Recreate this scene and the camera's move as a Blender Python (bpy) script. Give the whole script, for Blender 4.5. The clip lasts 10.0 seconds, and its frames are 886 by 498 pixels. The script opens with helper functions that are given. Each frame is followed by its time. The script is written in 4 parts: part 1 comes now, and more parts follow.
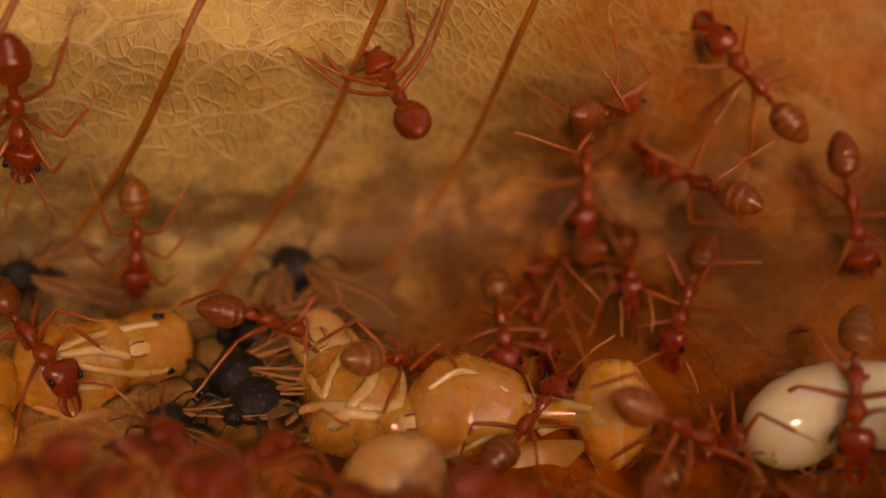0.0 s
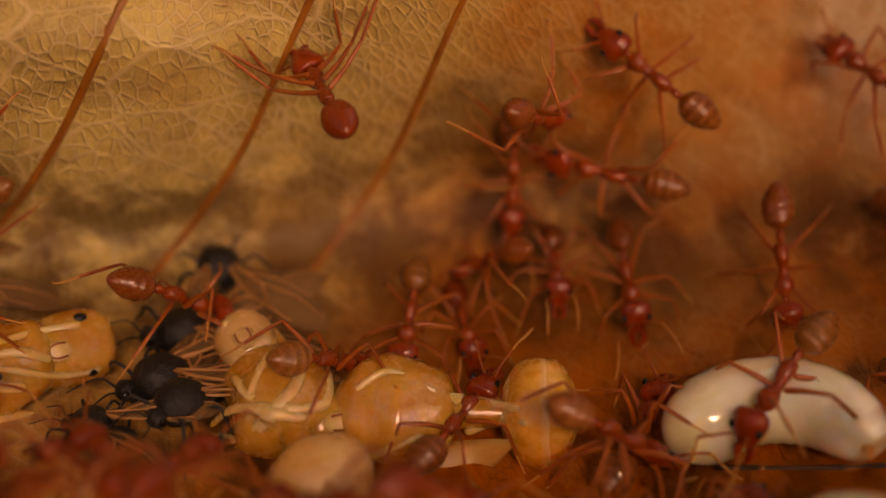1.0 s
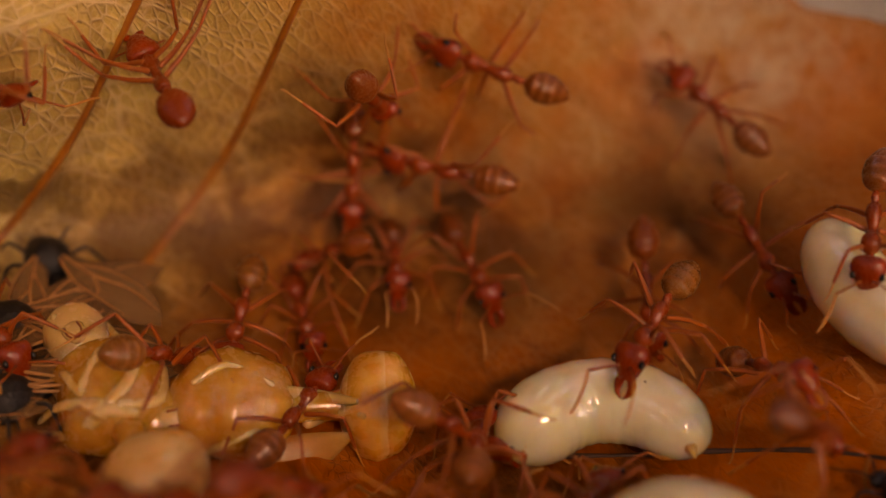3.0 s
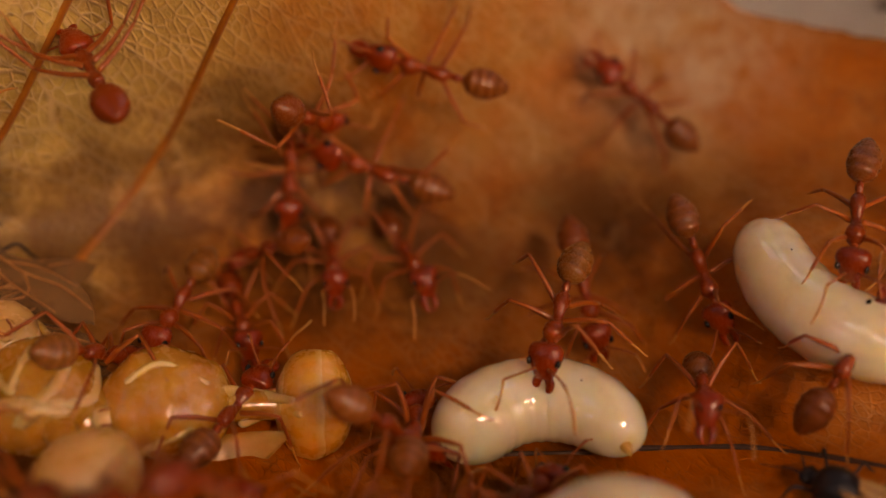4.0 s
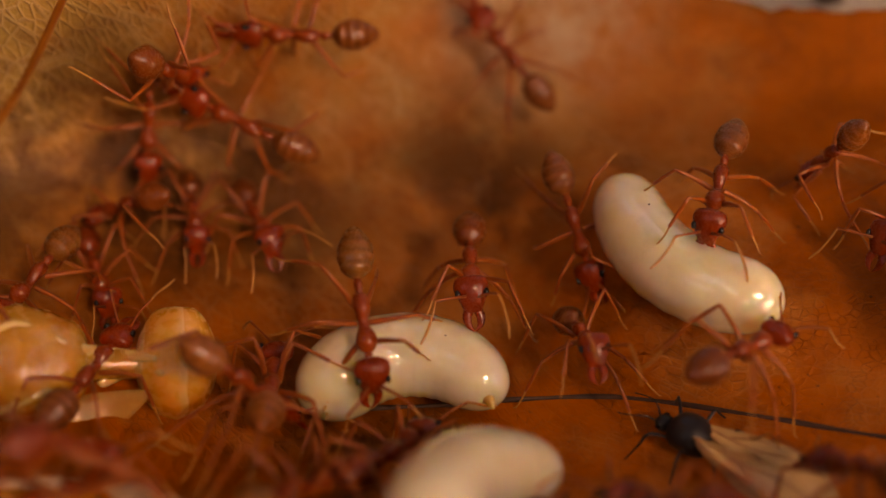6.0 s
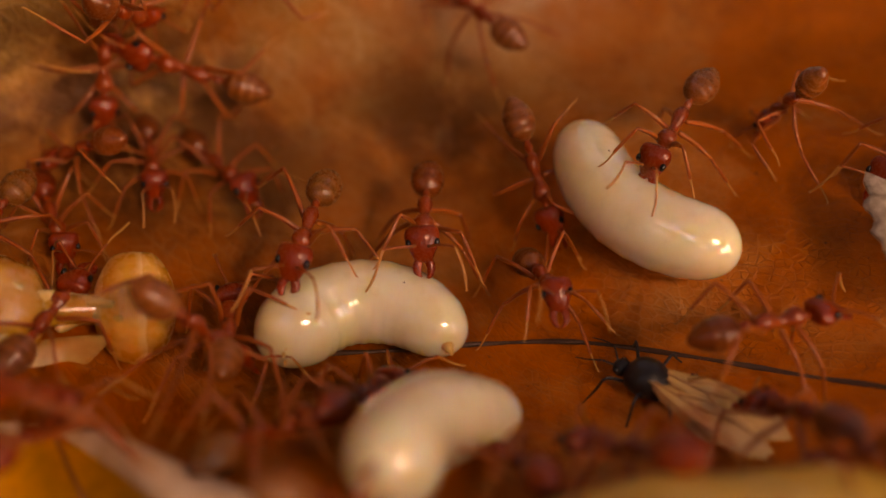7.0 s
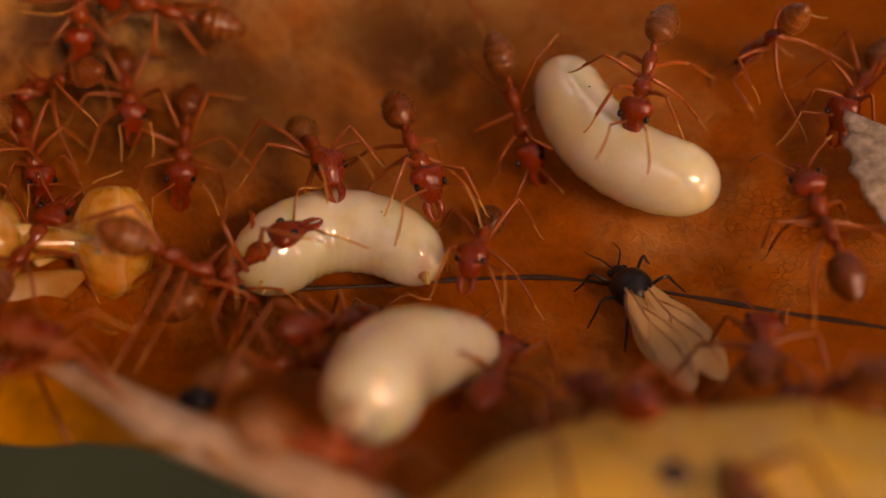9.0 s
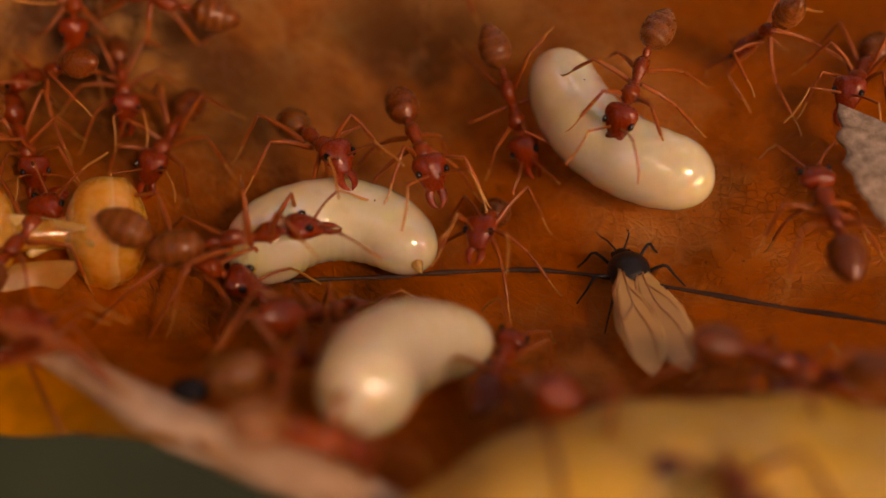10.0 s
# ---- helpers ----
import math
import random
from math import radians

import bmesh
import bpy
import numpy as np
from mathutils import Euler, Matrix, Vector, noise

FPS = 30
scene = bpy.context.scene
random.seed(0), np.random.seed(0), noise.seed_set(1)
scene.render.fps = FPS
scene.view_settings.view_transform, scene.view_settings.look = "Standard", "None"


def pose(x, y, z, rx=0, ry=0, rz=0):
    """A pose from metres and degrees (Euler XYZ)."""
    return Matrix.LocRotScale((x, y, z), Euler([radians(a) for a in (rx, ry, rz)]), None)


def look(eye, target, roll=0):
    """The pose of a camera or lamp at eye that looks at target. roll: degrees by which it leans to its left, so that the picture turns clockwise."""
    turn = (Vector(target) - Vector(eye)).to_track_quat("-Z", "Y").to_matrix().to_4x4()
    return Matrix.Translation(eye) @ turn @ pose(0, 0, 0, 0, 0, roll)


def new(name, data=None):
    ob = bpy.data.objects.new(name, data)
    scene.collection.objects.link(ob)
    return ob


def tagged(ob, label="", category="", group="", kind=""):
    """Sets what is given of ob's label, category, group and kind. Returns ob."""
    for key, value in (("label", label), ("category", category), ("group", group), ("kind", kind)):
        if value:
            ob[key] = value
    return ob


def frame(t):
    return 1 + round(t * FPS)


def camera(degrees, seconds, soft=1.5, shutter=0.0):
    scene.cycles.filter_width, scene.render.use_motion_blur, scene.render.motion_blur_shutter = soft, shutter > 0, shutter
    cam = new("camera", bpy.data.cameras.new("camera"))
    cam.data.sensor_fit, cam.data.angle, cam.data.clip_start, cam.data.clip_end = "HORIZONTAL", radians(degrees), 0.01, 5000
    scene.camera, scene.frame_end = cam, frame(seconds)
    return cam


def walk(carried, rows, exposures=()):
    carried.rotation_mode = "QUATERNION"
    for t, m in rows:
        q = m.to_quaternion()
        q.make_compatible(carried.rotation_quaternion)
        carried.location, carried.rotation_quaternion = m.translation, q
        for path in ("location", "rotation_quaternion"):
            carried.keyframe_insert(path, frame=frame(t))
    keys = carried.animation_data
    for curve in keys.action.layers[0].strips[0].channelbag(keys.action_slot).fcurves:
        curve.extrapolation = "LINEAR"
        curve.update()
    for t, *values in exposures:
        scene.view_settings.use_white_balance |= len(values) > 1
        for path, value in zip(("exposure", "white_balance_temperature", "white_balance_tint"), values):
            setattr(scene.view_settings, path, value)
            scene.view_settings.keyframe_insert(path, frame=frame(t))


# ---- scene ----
from mathutils.bvhtree import BVHTree

# The nest is built in millimetres; MM turns them into metres.
MM = 0.001
EYE = Vector((0, 0, 37))
LEAN = pose(0, 0, 0, -29)          # the tripod's axis leans forward over the nest

# ---- camera: a macro lens on a fluid head, panning right, then tilting down ----
cam = camera(41.2, 10.0)
cam.data.dof.use_dof = True
cam.data.dof.focus_distance = 0.0575
cam.data.dof.aperture_fstop = 18.0
PAN = [(0.0, 14.34, -0.14, 0.75), (0.5, 12.55, -0.14, 0.75), (1.0, 10.81, -0.18, 0.67), (1.5, 8.87, -0.28, 0.61),
       (2.0, 6.82, -0.41, 0.56), (2.5, 4.8, -0.54, 0.46), (4.0, 0.0, -0.69, 0.05), (4.5, -1.57, -1.0, 0.05),
       (5.0, -3.41, -1.45, 0.12), (5.5, -5.15, -2.0, 0.12), (7.0, -8.52, -5.51, -0.2), (7.5, -9.08, -7.01, -0.4),
       (8.0, -9.29, -7.96, -0.45), (8.5, -9.44, -8.42, -0.45), (9.0, -9.54, -8.63, -0.6), (9.5, -9.73, -8.83, -0.75),
       (10.0, -9.84, -9.0, -0.9)]
walk(cam, [(t, Matrix.Translation(EYE * MM) @ LEAN @ pose(0, 0, 0, 0, 0, yaw) @ pose(0, 0, 0, tilt) @ pose(0, 0, 0, 0, roll)
            @ pose(0, 0, 0, 90)) for t, yaw, tilt, roll in PAN],
     exposures=[(0.0, 2.29, 16500, 50), (2.5, 2.25, 16500, 50), (4.5, 2.28, 16500, 50), (8.0, 2.40, 16500, 50), (10.0, 2.40, 16500, 50)])

# ---- light: a hazy sun over the camera's shoulder, and sky through gaps in an added dome ----
TO_SUN = Vector((0.30, -0.74, 0.60)).normalized()
sun = new("sun", bpy.data.lights.new("sun", "SUN"))
sun.data.energy, sun.data.angle, sun.data.color = 0.072, radians(4), (1.0, 0.98, 0.94)
sun.matrix_world = look(TO_SUN, (0, 0, 0))
world = bpy.data.worlds.new("sky")
scene.world = world
world.use_nodes = True
sky = world.node_tree.nodes.new("ShaderNodeTexSky")
sky.sky_type, sky.sun_disc = "NISHITA", False
sky.sun_elevation, sky.sun_rotation = math.asin(TO_SUN.z), math.atan2(TO_SUN.x, TO_SUN.y)
world.node_tree.links.new(sky.outputs[0], world.node_tree.nodes["Background"].inputs["Color"])
world.node_tree.nodes["Background"].inputs["Strength"].default_value = 0.15


# ---- materials ----
class Mat:
    """A small helper to write node materials."""

    def __init__(self, name):
        self.m = bpy.data.materials.new(name)
        self.m.use_nodes = True
        self.t = self.m.node_tree
        self.b = self.t.nodes["Principled BSDF"]
        self.out = self.t.nodes["Material Output"]
        self.co = self.node("ShaderNodeTexCoord").outputs["Object"]

    def node(self, kind):
        return self.t.nodes.new(kind)

    def put(self, socket, value):
        if isinstance(value, bpy.types.NodeSocket):
            self.t.links.new(value, socket)
        else:
            socket.default_value = value

    def noise(self, per_mm, detail=3.0, rough=0.55, co=None, distortion=0.0):
        n = self.node("ShaderNodeTexNoise")
        self.put(n.inputs["Vector"], co or self.co)
        self.put(n.inputs["Scale"], 1000.0 * per_mm)
        self.put(n.inputs["Detail"], detail)
        self.put(n.inputs["Roughness"], rough)
        self.put(n.inputs["Distortion"], distortion)
        return n.outputs["Fac"]

    def cells(self, per_mm, feature="DISTANCE_TO_EDGE", co=None, flat=False):
        n = self.node("ShaderNodeTexVoronoi")
        n.voronoi_dimensions = "2D" if flat else "3D"
        n.feature = feature
        self.put(n.inputs["Vector"], co or self.co)
        self.put(n.inputs["Scale"], 1000.0 * per_mm)
        return n.outputs["Distance"]

    def ramp(self, fac, *stops):
        n = self.node("ShaderNodeValToRGB")
        self.put(n.inputs["Fac"], fac)
        e = n.color_ramp.elements
        while len(e) < len(stops):
            e.new(0.5)
        for el, (p, c) in zip(e, stops):
            el.position = p
            el.color = (*c, 1) if isinstance(c, tuple) else (c, c, c, 1)
        return n.outputs["Color"]

    def math(self, op, a, b=0.0, clamp=False):
        n = self.node("ShaderNodeMath")
        n.operation, n.use_clamp = op, clamp
        self.put(n.inputs[0], a)
        self.put(n.inputs[1], b)
        return n.outputs[0]

    def mix(self, fac, a, b, blend="MIX"):
        n = self.node("ShaderNodeMix")
        n.data_type, n.blend_type = "RGBA", blend
        self.put(n.inputs[0], fac)
        self.put(n.inputs[6], (*a, 1) if isinstance(a, tuple) else a)
        self.put(n.inputs[7], (*b, 1) if isinstance(b, tuple) else b)
        return n.outputs[2]

    def near(self, point, inner, outer):
        """1 inside inner mm from the point, 0 outside outer mm."""
        n = self.node("ShaderNodeVectorMath")
        n.operation = "DISTANCE"
        self.put(n.inputs[0], self.co)
        self.put(n.inputs[1], tuple(v * MM for v in point))
        r = self.node("ShaderNodeMapRange")
        r.interpolation_type = "SMOOTHSTEP"
        self.put(r.inputs["Value"], n.outputs["Value"])
        self.put(r.inputs["From Min"], inner * MM)
        self.put(r.inputs["From Max"], outer * MM)
        self.put(r.inputs["To Min"], 1.0)
        self.put(r.inputs["To Max"], 0.0)
        return r.outputs["Result"]

    def axis(self, name):
        n = self.node("ShaderNodeSeparateXYZ")
        self.put(n.inputs[0], self.co)
        return n.outputs[name]

    def random(self):
        return self.node("ShaderNodeObjectInfo").outputs["Random"]

    def bump(self, height, mm, strength=1.0):
        n = self.node("ShaderNodeBump")
        self.put(n.inputs["Height"], height)
        self.put(n.inputs["Distance"], mm * MM)
        self.put(n.inputs["Strength"], strength)
        self.put(self.b.inputs["Normal"], n.outputs["Normal"])
        return n.outputs["Normal"]

    def set(self, **kw):
        for k, v in kw.items():
            if isinstance(v, tuple) and len(v) == 3 and k in ("Base_Color", "Coat_Tint"):
                v = (*v, 1)
            self.put(self.b.inputs[k.replace("_", " ")], v)
        return self

    def see_through(self, color, share, normal=None):
        """Lets a share of the light through, diffused, as a leaf does."""
        tr = self.node("ShaderNodeBsdfTranslucent")
        self.put(tr.inputs["Color"], (*color, 1) if isinstance(color, tuple) else color)
        if normal:
            self.put(tr.inputs["Normal"], normal)
        mx = self.node("ShaderNodeMixShader")
        self.put(mx.inputs[0], share)
        self.t.links.new(self.b.outputs[0], mx.inputs[1])
        self.t.links.new(tr.outputs[0], mx.inputs[2])
        self.t.links.new(mx.outputs[0], self.out.inputs["Surface"])
        return self


def leaf_material(name, ochre, russet, ochre_at, silk_at=None, shade_spots=(), mottle=0.5, tawny_at=None):
    m = Mat(name)
    fine = m.noise(1.6, 4)
    broad = m.noise(0.11, 4, 0.6)
    blotch = m.noise(0.32, 3, 0.6, distortion=0.6)
    along = m.node("ShaderNodeVectorMath")          # the leaf unrolled, in mm
    along.operation = "ADD"
    flat = m.node("ShaderNodeUVMap")
    flat.uv_map = "unrolled"
    wob = m.node("ShaderNodeTexNoise")
    m.put(wob.inputs["Vector"], flat.outputs[0])
    m.put(wob.inputs["Scale"], 0.7)
    m.put(wob.inputs["Detail"], 1.0)
    soft = m.node("ShaderNodeVectorMath")
    soft.operation = "SCALE"
    m.put(soft.inputs[0], wob.outputs["Color"])
    m.put(soft.inputs["Scale"], 0.25)
    m.put(along.inputs[0], flat.outputs[0])
    m.put(along.inputs[1], soft.outputs[0])
    leaned = m.node("ShaderNodeMapping")            # cross veins run between the side veins
    leaned.inputs["Rotation"].default_value = (0, 0, radians(-32))
    leaned.inputs["Scale"].default_value = (0.55, 1.25, 1.0)
    m.put(leaned.inputs["Vector"], along.outputs[0])
    small = m.cells(0.0017, co=along.outputs[0], flat=True)
    tiny = m.cells(0.0034, co=along.outputs[0], flat=True)
    large = m.cells(0.00036, co=leaned.outputs[0], flat=True)
    patch = m.ramp(m.noise(0.3, 3), (0.36, 0.25), (0.6, 1.0))
    net = m.math("MULTIPLY", m.ramp(small, (0.0, 1.0), (0.04, 0.75), (0.11, 0.0)), patch)
    mesh = m.ramp(tiny, (0.0, 1.0), (0.06, 0.5), (0.16, 0.0))
    big = m.ramp(large, (0.0, 1.0), (0.022, 0.7), (0.05, 0.0))
    veins = m.math("MAXIMUM", m.math("MAXIMUM", m.math("MULTIPLY", net, 0.85), m.math("MULTIPLY", mesh, 0.3)), m.math("MULTIPLY", big, 0.6))
    where = m.near(*ochre_at)
    where = m.math("ADD", where, m.math("MULTIPLY", m.math("SUBTRACT", broad, 0.5), 1.1), clamp=True)
    if tawny_at:
        tan = m.math("MULTIPLY", m.near(*tawny_at), m.ramp(m.noise(0.2, 4, 0.6), (0.34, 0.3), (0.58, 1.0)))
        russet_here = m.mix(tan, russet, (0.40, 0.18, 0.042))
    else:
        russet_here, tan = russet, 0.0
    base = m.mix(where, russet_here, ochre)
    base = m.mix(m.math("MULTIPLY", m.ramp(blotch, (0.46, 0.0), (0.68, 1.0)), mottle), base, tuple(c * 0.42 for c in russet))
    base = m.mix(m.math("MULTIPLY", m.ramp(fine, (0.35, 0.0), (0.7, 1.0)), 0.35), base, m.mix(where, m.mix(0.5, russet_here, tuple(c * 1.7 for c in russet)), tuple(min(1, c * 1.5) for c in ochre)))
    speck = m.ramp(m.noise(2.4, 2), (0.70, 0.0), (0.76, 1.0))
    base = m.mix(m.math("MULTIPLY", speck, mottle), base, (0.05, 0.025, 0.01))
    hollow = m.math("MULTIPLY", m.ramp(small, (0.12, 0.0), (0.5, 1.0)), m.math("MULTIPLY", where, 0.32))
    base = m.mix(hollow, base, tuple(c * 0.62 for c in ochre))
    pale = m.math("MULTIPLY", veins, m.math("ADD", m.math("MULTIPLY", m.math("MAXIMUM", where, m.math("MULTIPLY", tan, 0.4)), 0.85), 0.03))
    base = m.mix(pale, base, (0.92, 0.74, 0.44))
    # shade painted into the leaf's colour as dark patches, broken up by noise
    for spot in shade_spots:
        shade_mask = m.math("MULTIPLY", m.near(*spot), m.ramp(m.noise(0.28, 4, 0.65, distortion=0.4), (0.34, 0.0), (0.56, 1.0)))
        base = m.mix(m.math("MULTIPLY", shade_mask, 0.75), base, (0.085, 0.024, 0.005))
    if silk_at:
        film = m.math("MULTIPLY", m.near(*silk_at), m.ramp(m.noise(0.5, 5, 0.7), (0.36, 0.0), (0.62, 1.0)))
        base = m.mix(m.math("MULTIPLY", film, 0.6), base, (0.62, 0.52, 0.36))
    split = m.ramp(m.cells(0.0021, co=along.outputs[0], flat=True), (0.0, 1.0), (0.03, 0.7), (0.09, 0.0))
    split = m.math("MULTIPLY", split, m.ramp(m.noise(0.55, 4, 0.65), (0.46, 0.0), (0.64, 1.0)))
    split = m.math("MULTIPLY", split, m.math("SUBTRACT", 1.0, where))
    base = m.mix(m.math("MULTIPLY", split, 0.28), base, (0.07, 0.016, 0.003))
    ridges = m.math("MAXIMUM", m.ramp(small, (0.0, 1.0), (0.05, 0.85), (0.16, 0.1), (0.26, 0.0)), m.math("MULTIPLY", big, 1.1))
    ridges = m.math("ADD", ridges, m.math("MULTIPLY", m.ramp(tiny, (0.0, 1.0), (0.2, 0.0)), 0.18))
    relief = m.math("ADD", m.math("MULTIPLY", m.math("MAXIMUM", where, m.math("MULTIPLY", tan, 0.6)), 0.75), 0.28)
    h = m.math("ADD", m.math("MULTIPLY", ridges, relief), m.math("MULTIPLY", fine, 0.3))
    h = m.math("SUBTRACT", h, m.math("MULTIPLY", split, 0.7))
    m.set(Base_Color=base, Roughness=m.ramp(fine, (0.3, 0.55), (0.7, 0.36)), Specular_IOR_Level=m.math("ADD", m.math("MULTIPLY", where, 0.35), 0.2))
    nrm = m.bump(h, 0.085, 1.0)
    m.see_through(m.mix(0.5, base, (0.55, 0.2, 0.03)), 0.22, nrm)
    return m.m


def chitin(name, color, deep, rough=0.24, bands=False, skin=0.12):
    """Ant cuticle: finely pitted, glossy, a little translucent, no two alike."""
    m = Mat(name)
    c = m.mix(m.ramp(m.noise(0.8, 3), (0.3, 0.3), (0.7, 1.0)), deep, color)
    c = m.mix(m.math("MULTIPLY", m.random(), 0.45), c, tuple(v * 0.55 for v in color))
    if bands:
        w = m.math("FRACT", m.math("MULTIPLY", m.axis("X"), 1000.0 / 0.5))
        c = m.mix(m.math("MULTIPLY", m.ramp(w, (0.0, 1.0), (0.18, 0.9), (0.4, 0.0), (0.9, 0.0), (1.0, 1.0)), 0.24), c,
                  tuple(min(0.8, v * 1.7 + 0.04) for v in color))
    fine = m.noise(9.0, 2)
    m.set(Base_Color=c, Roughness=m.ramp(fine, (0.3, rough + 0.12), (0.7, rough - 0.06)), Specular_IOR_Level=0.3,
          Coat_Weight=0.25, Coat_Roughness=0.06, Subsurface_Weight=skin, Subsurface_Radius=(1.0, 0.35, 0.12), Subsurface_Scale=0.0004)
    m.bump(fine, 0.02, 0.6)
    return m.m


def waxy(name, color, deep, spots=0.12, rough=0.22, scale=1.3, coat=0.5, relief=0.05, rings=0.0):
    """The soft glossy skin of brood."""
    m = Mat(name)
    c = m.mix(m.ramp(m.noise(0.42, 4, 0.6), (0.38, 0.0), (0.68, 1.0)), color, deep)
    c = m.mix(m.math("MULTIPLY", m.ramp(m.noise(1.3, 3), (0.55, 0.0), (0.72, 1.0)), spots), c, tuple(v * 0.72 for v in deep))
    if rings:
        w = m.math("FRACT", m.math("ADD", m.math("MULTIPLY", m.axis("X"), 1000.0 / rings), m.math("MULTIPLY", m.noise(0.4, 2), 0.35)))
        c = m.mix(m.math("MULTIPLY", m.ramp(w, (0.0, 1.0), (0.1, 0.5), (0.22, 0.0), (1.0, 0.0)), 0.55), c, (0.95, 0.74, 0.42))
    h = m.math("ADD", m.noise(1.0, 3), m.math("MULTIPLY", m.noise(5.0, 2), 0.25))
    m.set(Base_Color=c, Roughness=m.ramp(m.noise(2.0, 3), (0.3, rough + 0.1), (0.7, rough - 0.06)), Subsurface_Weight=0.75,
          Subsurface_Radius=(1.0, 0.62, 0.3), Subsurface_Scale=scale * MM, Specular_IOR_Level=0.6, Coat_Weight=coat, Coat_Roughness=0.03, Coat_IOR=1.5 + 0.2 * (coat > 0.9))
    m.bump(h, relief, 0.6)
    return m.m


def plain(name, color, dark, per_mm, rough=0.6, relief=0.05, **kw):
    m = Mat(name)
    n = m.noise(per_mm, 4, 0.6)
    m.set(Base_Color=m.mix(m.ramp(n, (0.3, 0.0), (0.7, 1.0)), dark, color), Roughness=rough, **kw)
    m.bump(m.noise(per_mm * 4, 3), relief, 0.8)
    return m


# the seven spots darken the leaf's foot and brood floor in place of shade
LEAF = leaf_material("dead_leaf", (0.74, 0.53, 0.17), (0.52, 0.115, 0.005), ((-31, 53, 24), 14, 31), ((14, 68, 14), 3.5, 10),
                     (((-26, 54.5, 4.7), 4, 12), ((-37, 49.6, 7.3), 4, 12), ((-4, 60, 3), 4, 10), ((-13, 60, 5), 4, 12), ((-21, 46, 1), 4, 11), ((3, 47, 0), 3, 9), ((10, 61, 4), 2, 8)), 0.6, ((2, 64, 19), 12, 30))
FRONT_LEAF = leaf_material("yellow_leaf", (0.94, 0.50, 0.040), (0.78, 0.30, 0.018), ((24, 26, 8), 10, 34), mottle=0.5)
VEIN = plain("leaf_vein", (0.42, 0.14, 0.022), (0.24, 0.065, 0.010), 0.5, 0.4, 0.05).m
DARK_BROWN = plain("dark_brown", (0.06, 0.02, 0.008), (0.03, 0.01, 0.004), 1.0, 0.55, 0.04).m
MARGIN = plain("pale_margin", (0.86, 0.64, 0.44), (0.62, 0.38, 0.2), 0.5, 0.5, 0.05).m
web = plain("silk", (0.86, 0.84, 0.78), (0.66, 0.62, 0.54), 0.25, 0.7, 0.1)
SILK = web.see_through((0.92, 0.88, 0.80), 0.5).m
FLAKE = plain("dry_flake", (0.58, 0.46, 0.34), (0.2, 0.14, 0.09), 1.6, 0.8, 0.12).m
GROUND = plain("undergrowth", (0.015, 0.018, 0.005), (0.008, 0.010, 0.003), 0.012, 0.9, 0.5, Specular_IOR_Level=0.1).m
HEAD_RED = chitin("red_cuticle", (0.32, 0.038, 0.008), (0.18, 0.019, 0.005))
BODY_RED = chitin("rust_cuticle", (0.32, 0.050, 0.010), (0.18, 0.025, 0.006))
LEG_RED = chitin("leg_cuticle", (0.42, 0.10, 0.020), (0.24, 0.045, 0.010), 0.32)
FOOT = chitin("foot_cuticle", (0.66, 0.29, 0.08), (0.46, 0.16, 0.035), 0.36)
GASTERS = {"red": chitin("red_gaster", (0.30, 0.045, 0.010), (0.18, 0.022, 0.006), 0.2),
           "amber": chitin("amber_gaster", (0.26, 0.072, 0.014), (0.15, 0.034, 0.008), 0.24, True, 0.15),
           "dark": chitin("brown_gaster", (0.25, 0.058, 0.013), (0.14, 0.03, 0.007), 0.24),
           "pale": chitin("golden_gaster", (0.28, 0.095, 0.020), (0.16, 0.048, 0.011), 0.24, True, 0.18),
           "grey": chitin("dusky_gaster", (0.24, 0.07, 0.017), (0.14, 0.036, 0.009), 0.26, True),
           "striped": chitin("striped_gaster", (0.30, 0.086, 0.018), (0.17, 0.044, 0.009), 0.24, True)}
EYE_BLACK = chitin("eye", (0.012, 0.010, 0.010), (0.006, 0.005, 0.005), 0.16, skin=0.0)
LARVA = waxy("larva_skin", (0.83, 0.79, 0.57), (0.79, 0.71, 0.40), 0.2, 0.09, scale=2.2, coat=1.0, relief=0.008)
PUPA = waxy("pupa_skin", (0.62, 0.31, 0.065), (0.50, 0.19, 0.028), 0.3, 0.24, 1.0, 0.4, 0.10)
PUPA_PALE = waxy("pale_pupa_skin", (0.76, 0.48, 0.20), (0.68, 0.35, 0.10), 0.25, 0.28, 1.0, 0.3, 0.14)
PUPA_DEEP = waxy("ripe_pupa_skin", (0.82, 0.42, 0.09), (0.70, 0.28, 0.045), 0.2, 0.26, 1.2, 0.3, 0.06, 1.9)
PUPA_WING = waxy("pupa_wing_skin", (0.64, 0.36, 0.12), (0.54, 0.25, 0.06), 0.2, 0.45, 0.6, 0.05, 0.05)
PUPA_LIMB = waxy("pupa_limb_skin", (0.76, 0.50, 0.22), (0.70, 0.40, 0.14), 0.1, 0.22, 0.6, 0.4, 0.03)
DEAD_BLACK = plain("withered_cuticle", (0.010, 0.009, 0.009), (0.004, 0.004, 0.004), 1.2, 0.5, 0.2).m
BLACK = chitin("black_cuticle", (0.014, 0.014, 0.016), (0.007, 0.007, 0.008), 0.42, skin=0.0)
wing = Mat("wing_membrane")
wing.set(Base_Color=wing.mix(wing.noise(0.5, 4), (0.78, 0.42, 0.14), (0.90, 0.62, 0.28)), Roughness=0.22, Specular_IOR_Level=0.6, Alpha=0.6)
wing.bump(wing.noise(1.2, 4), 0.05, 0.8)
WING = wing.m
dull = Mat("dull_wing_membrane")
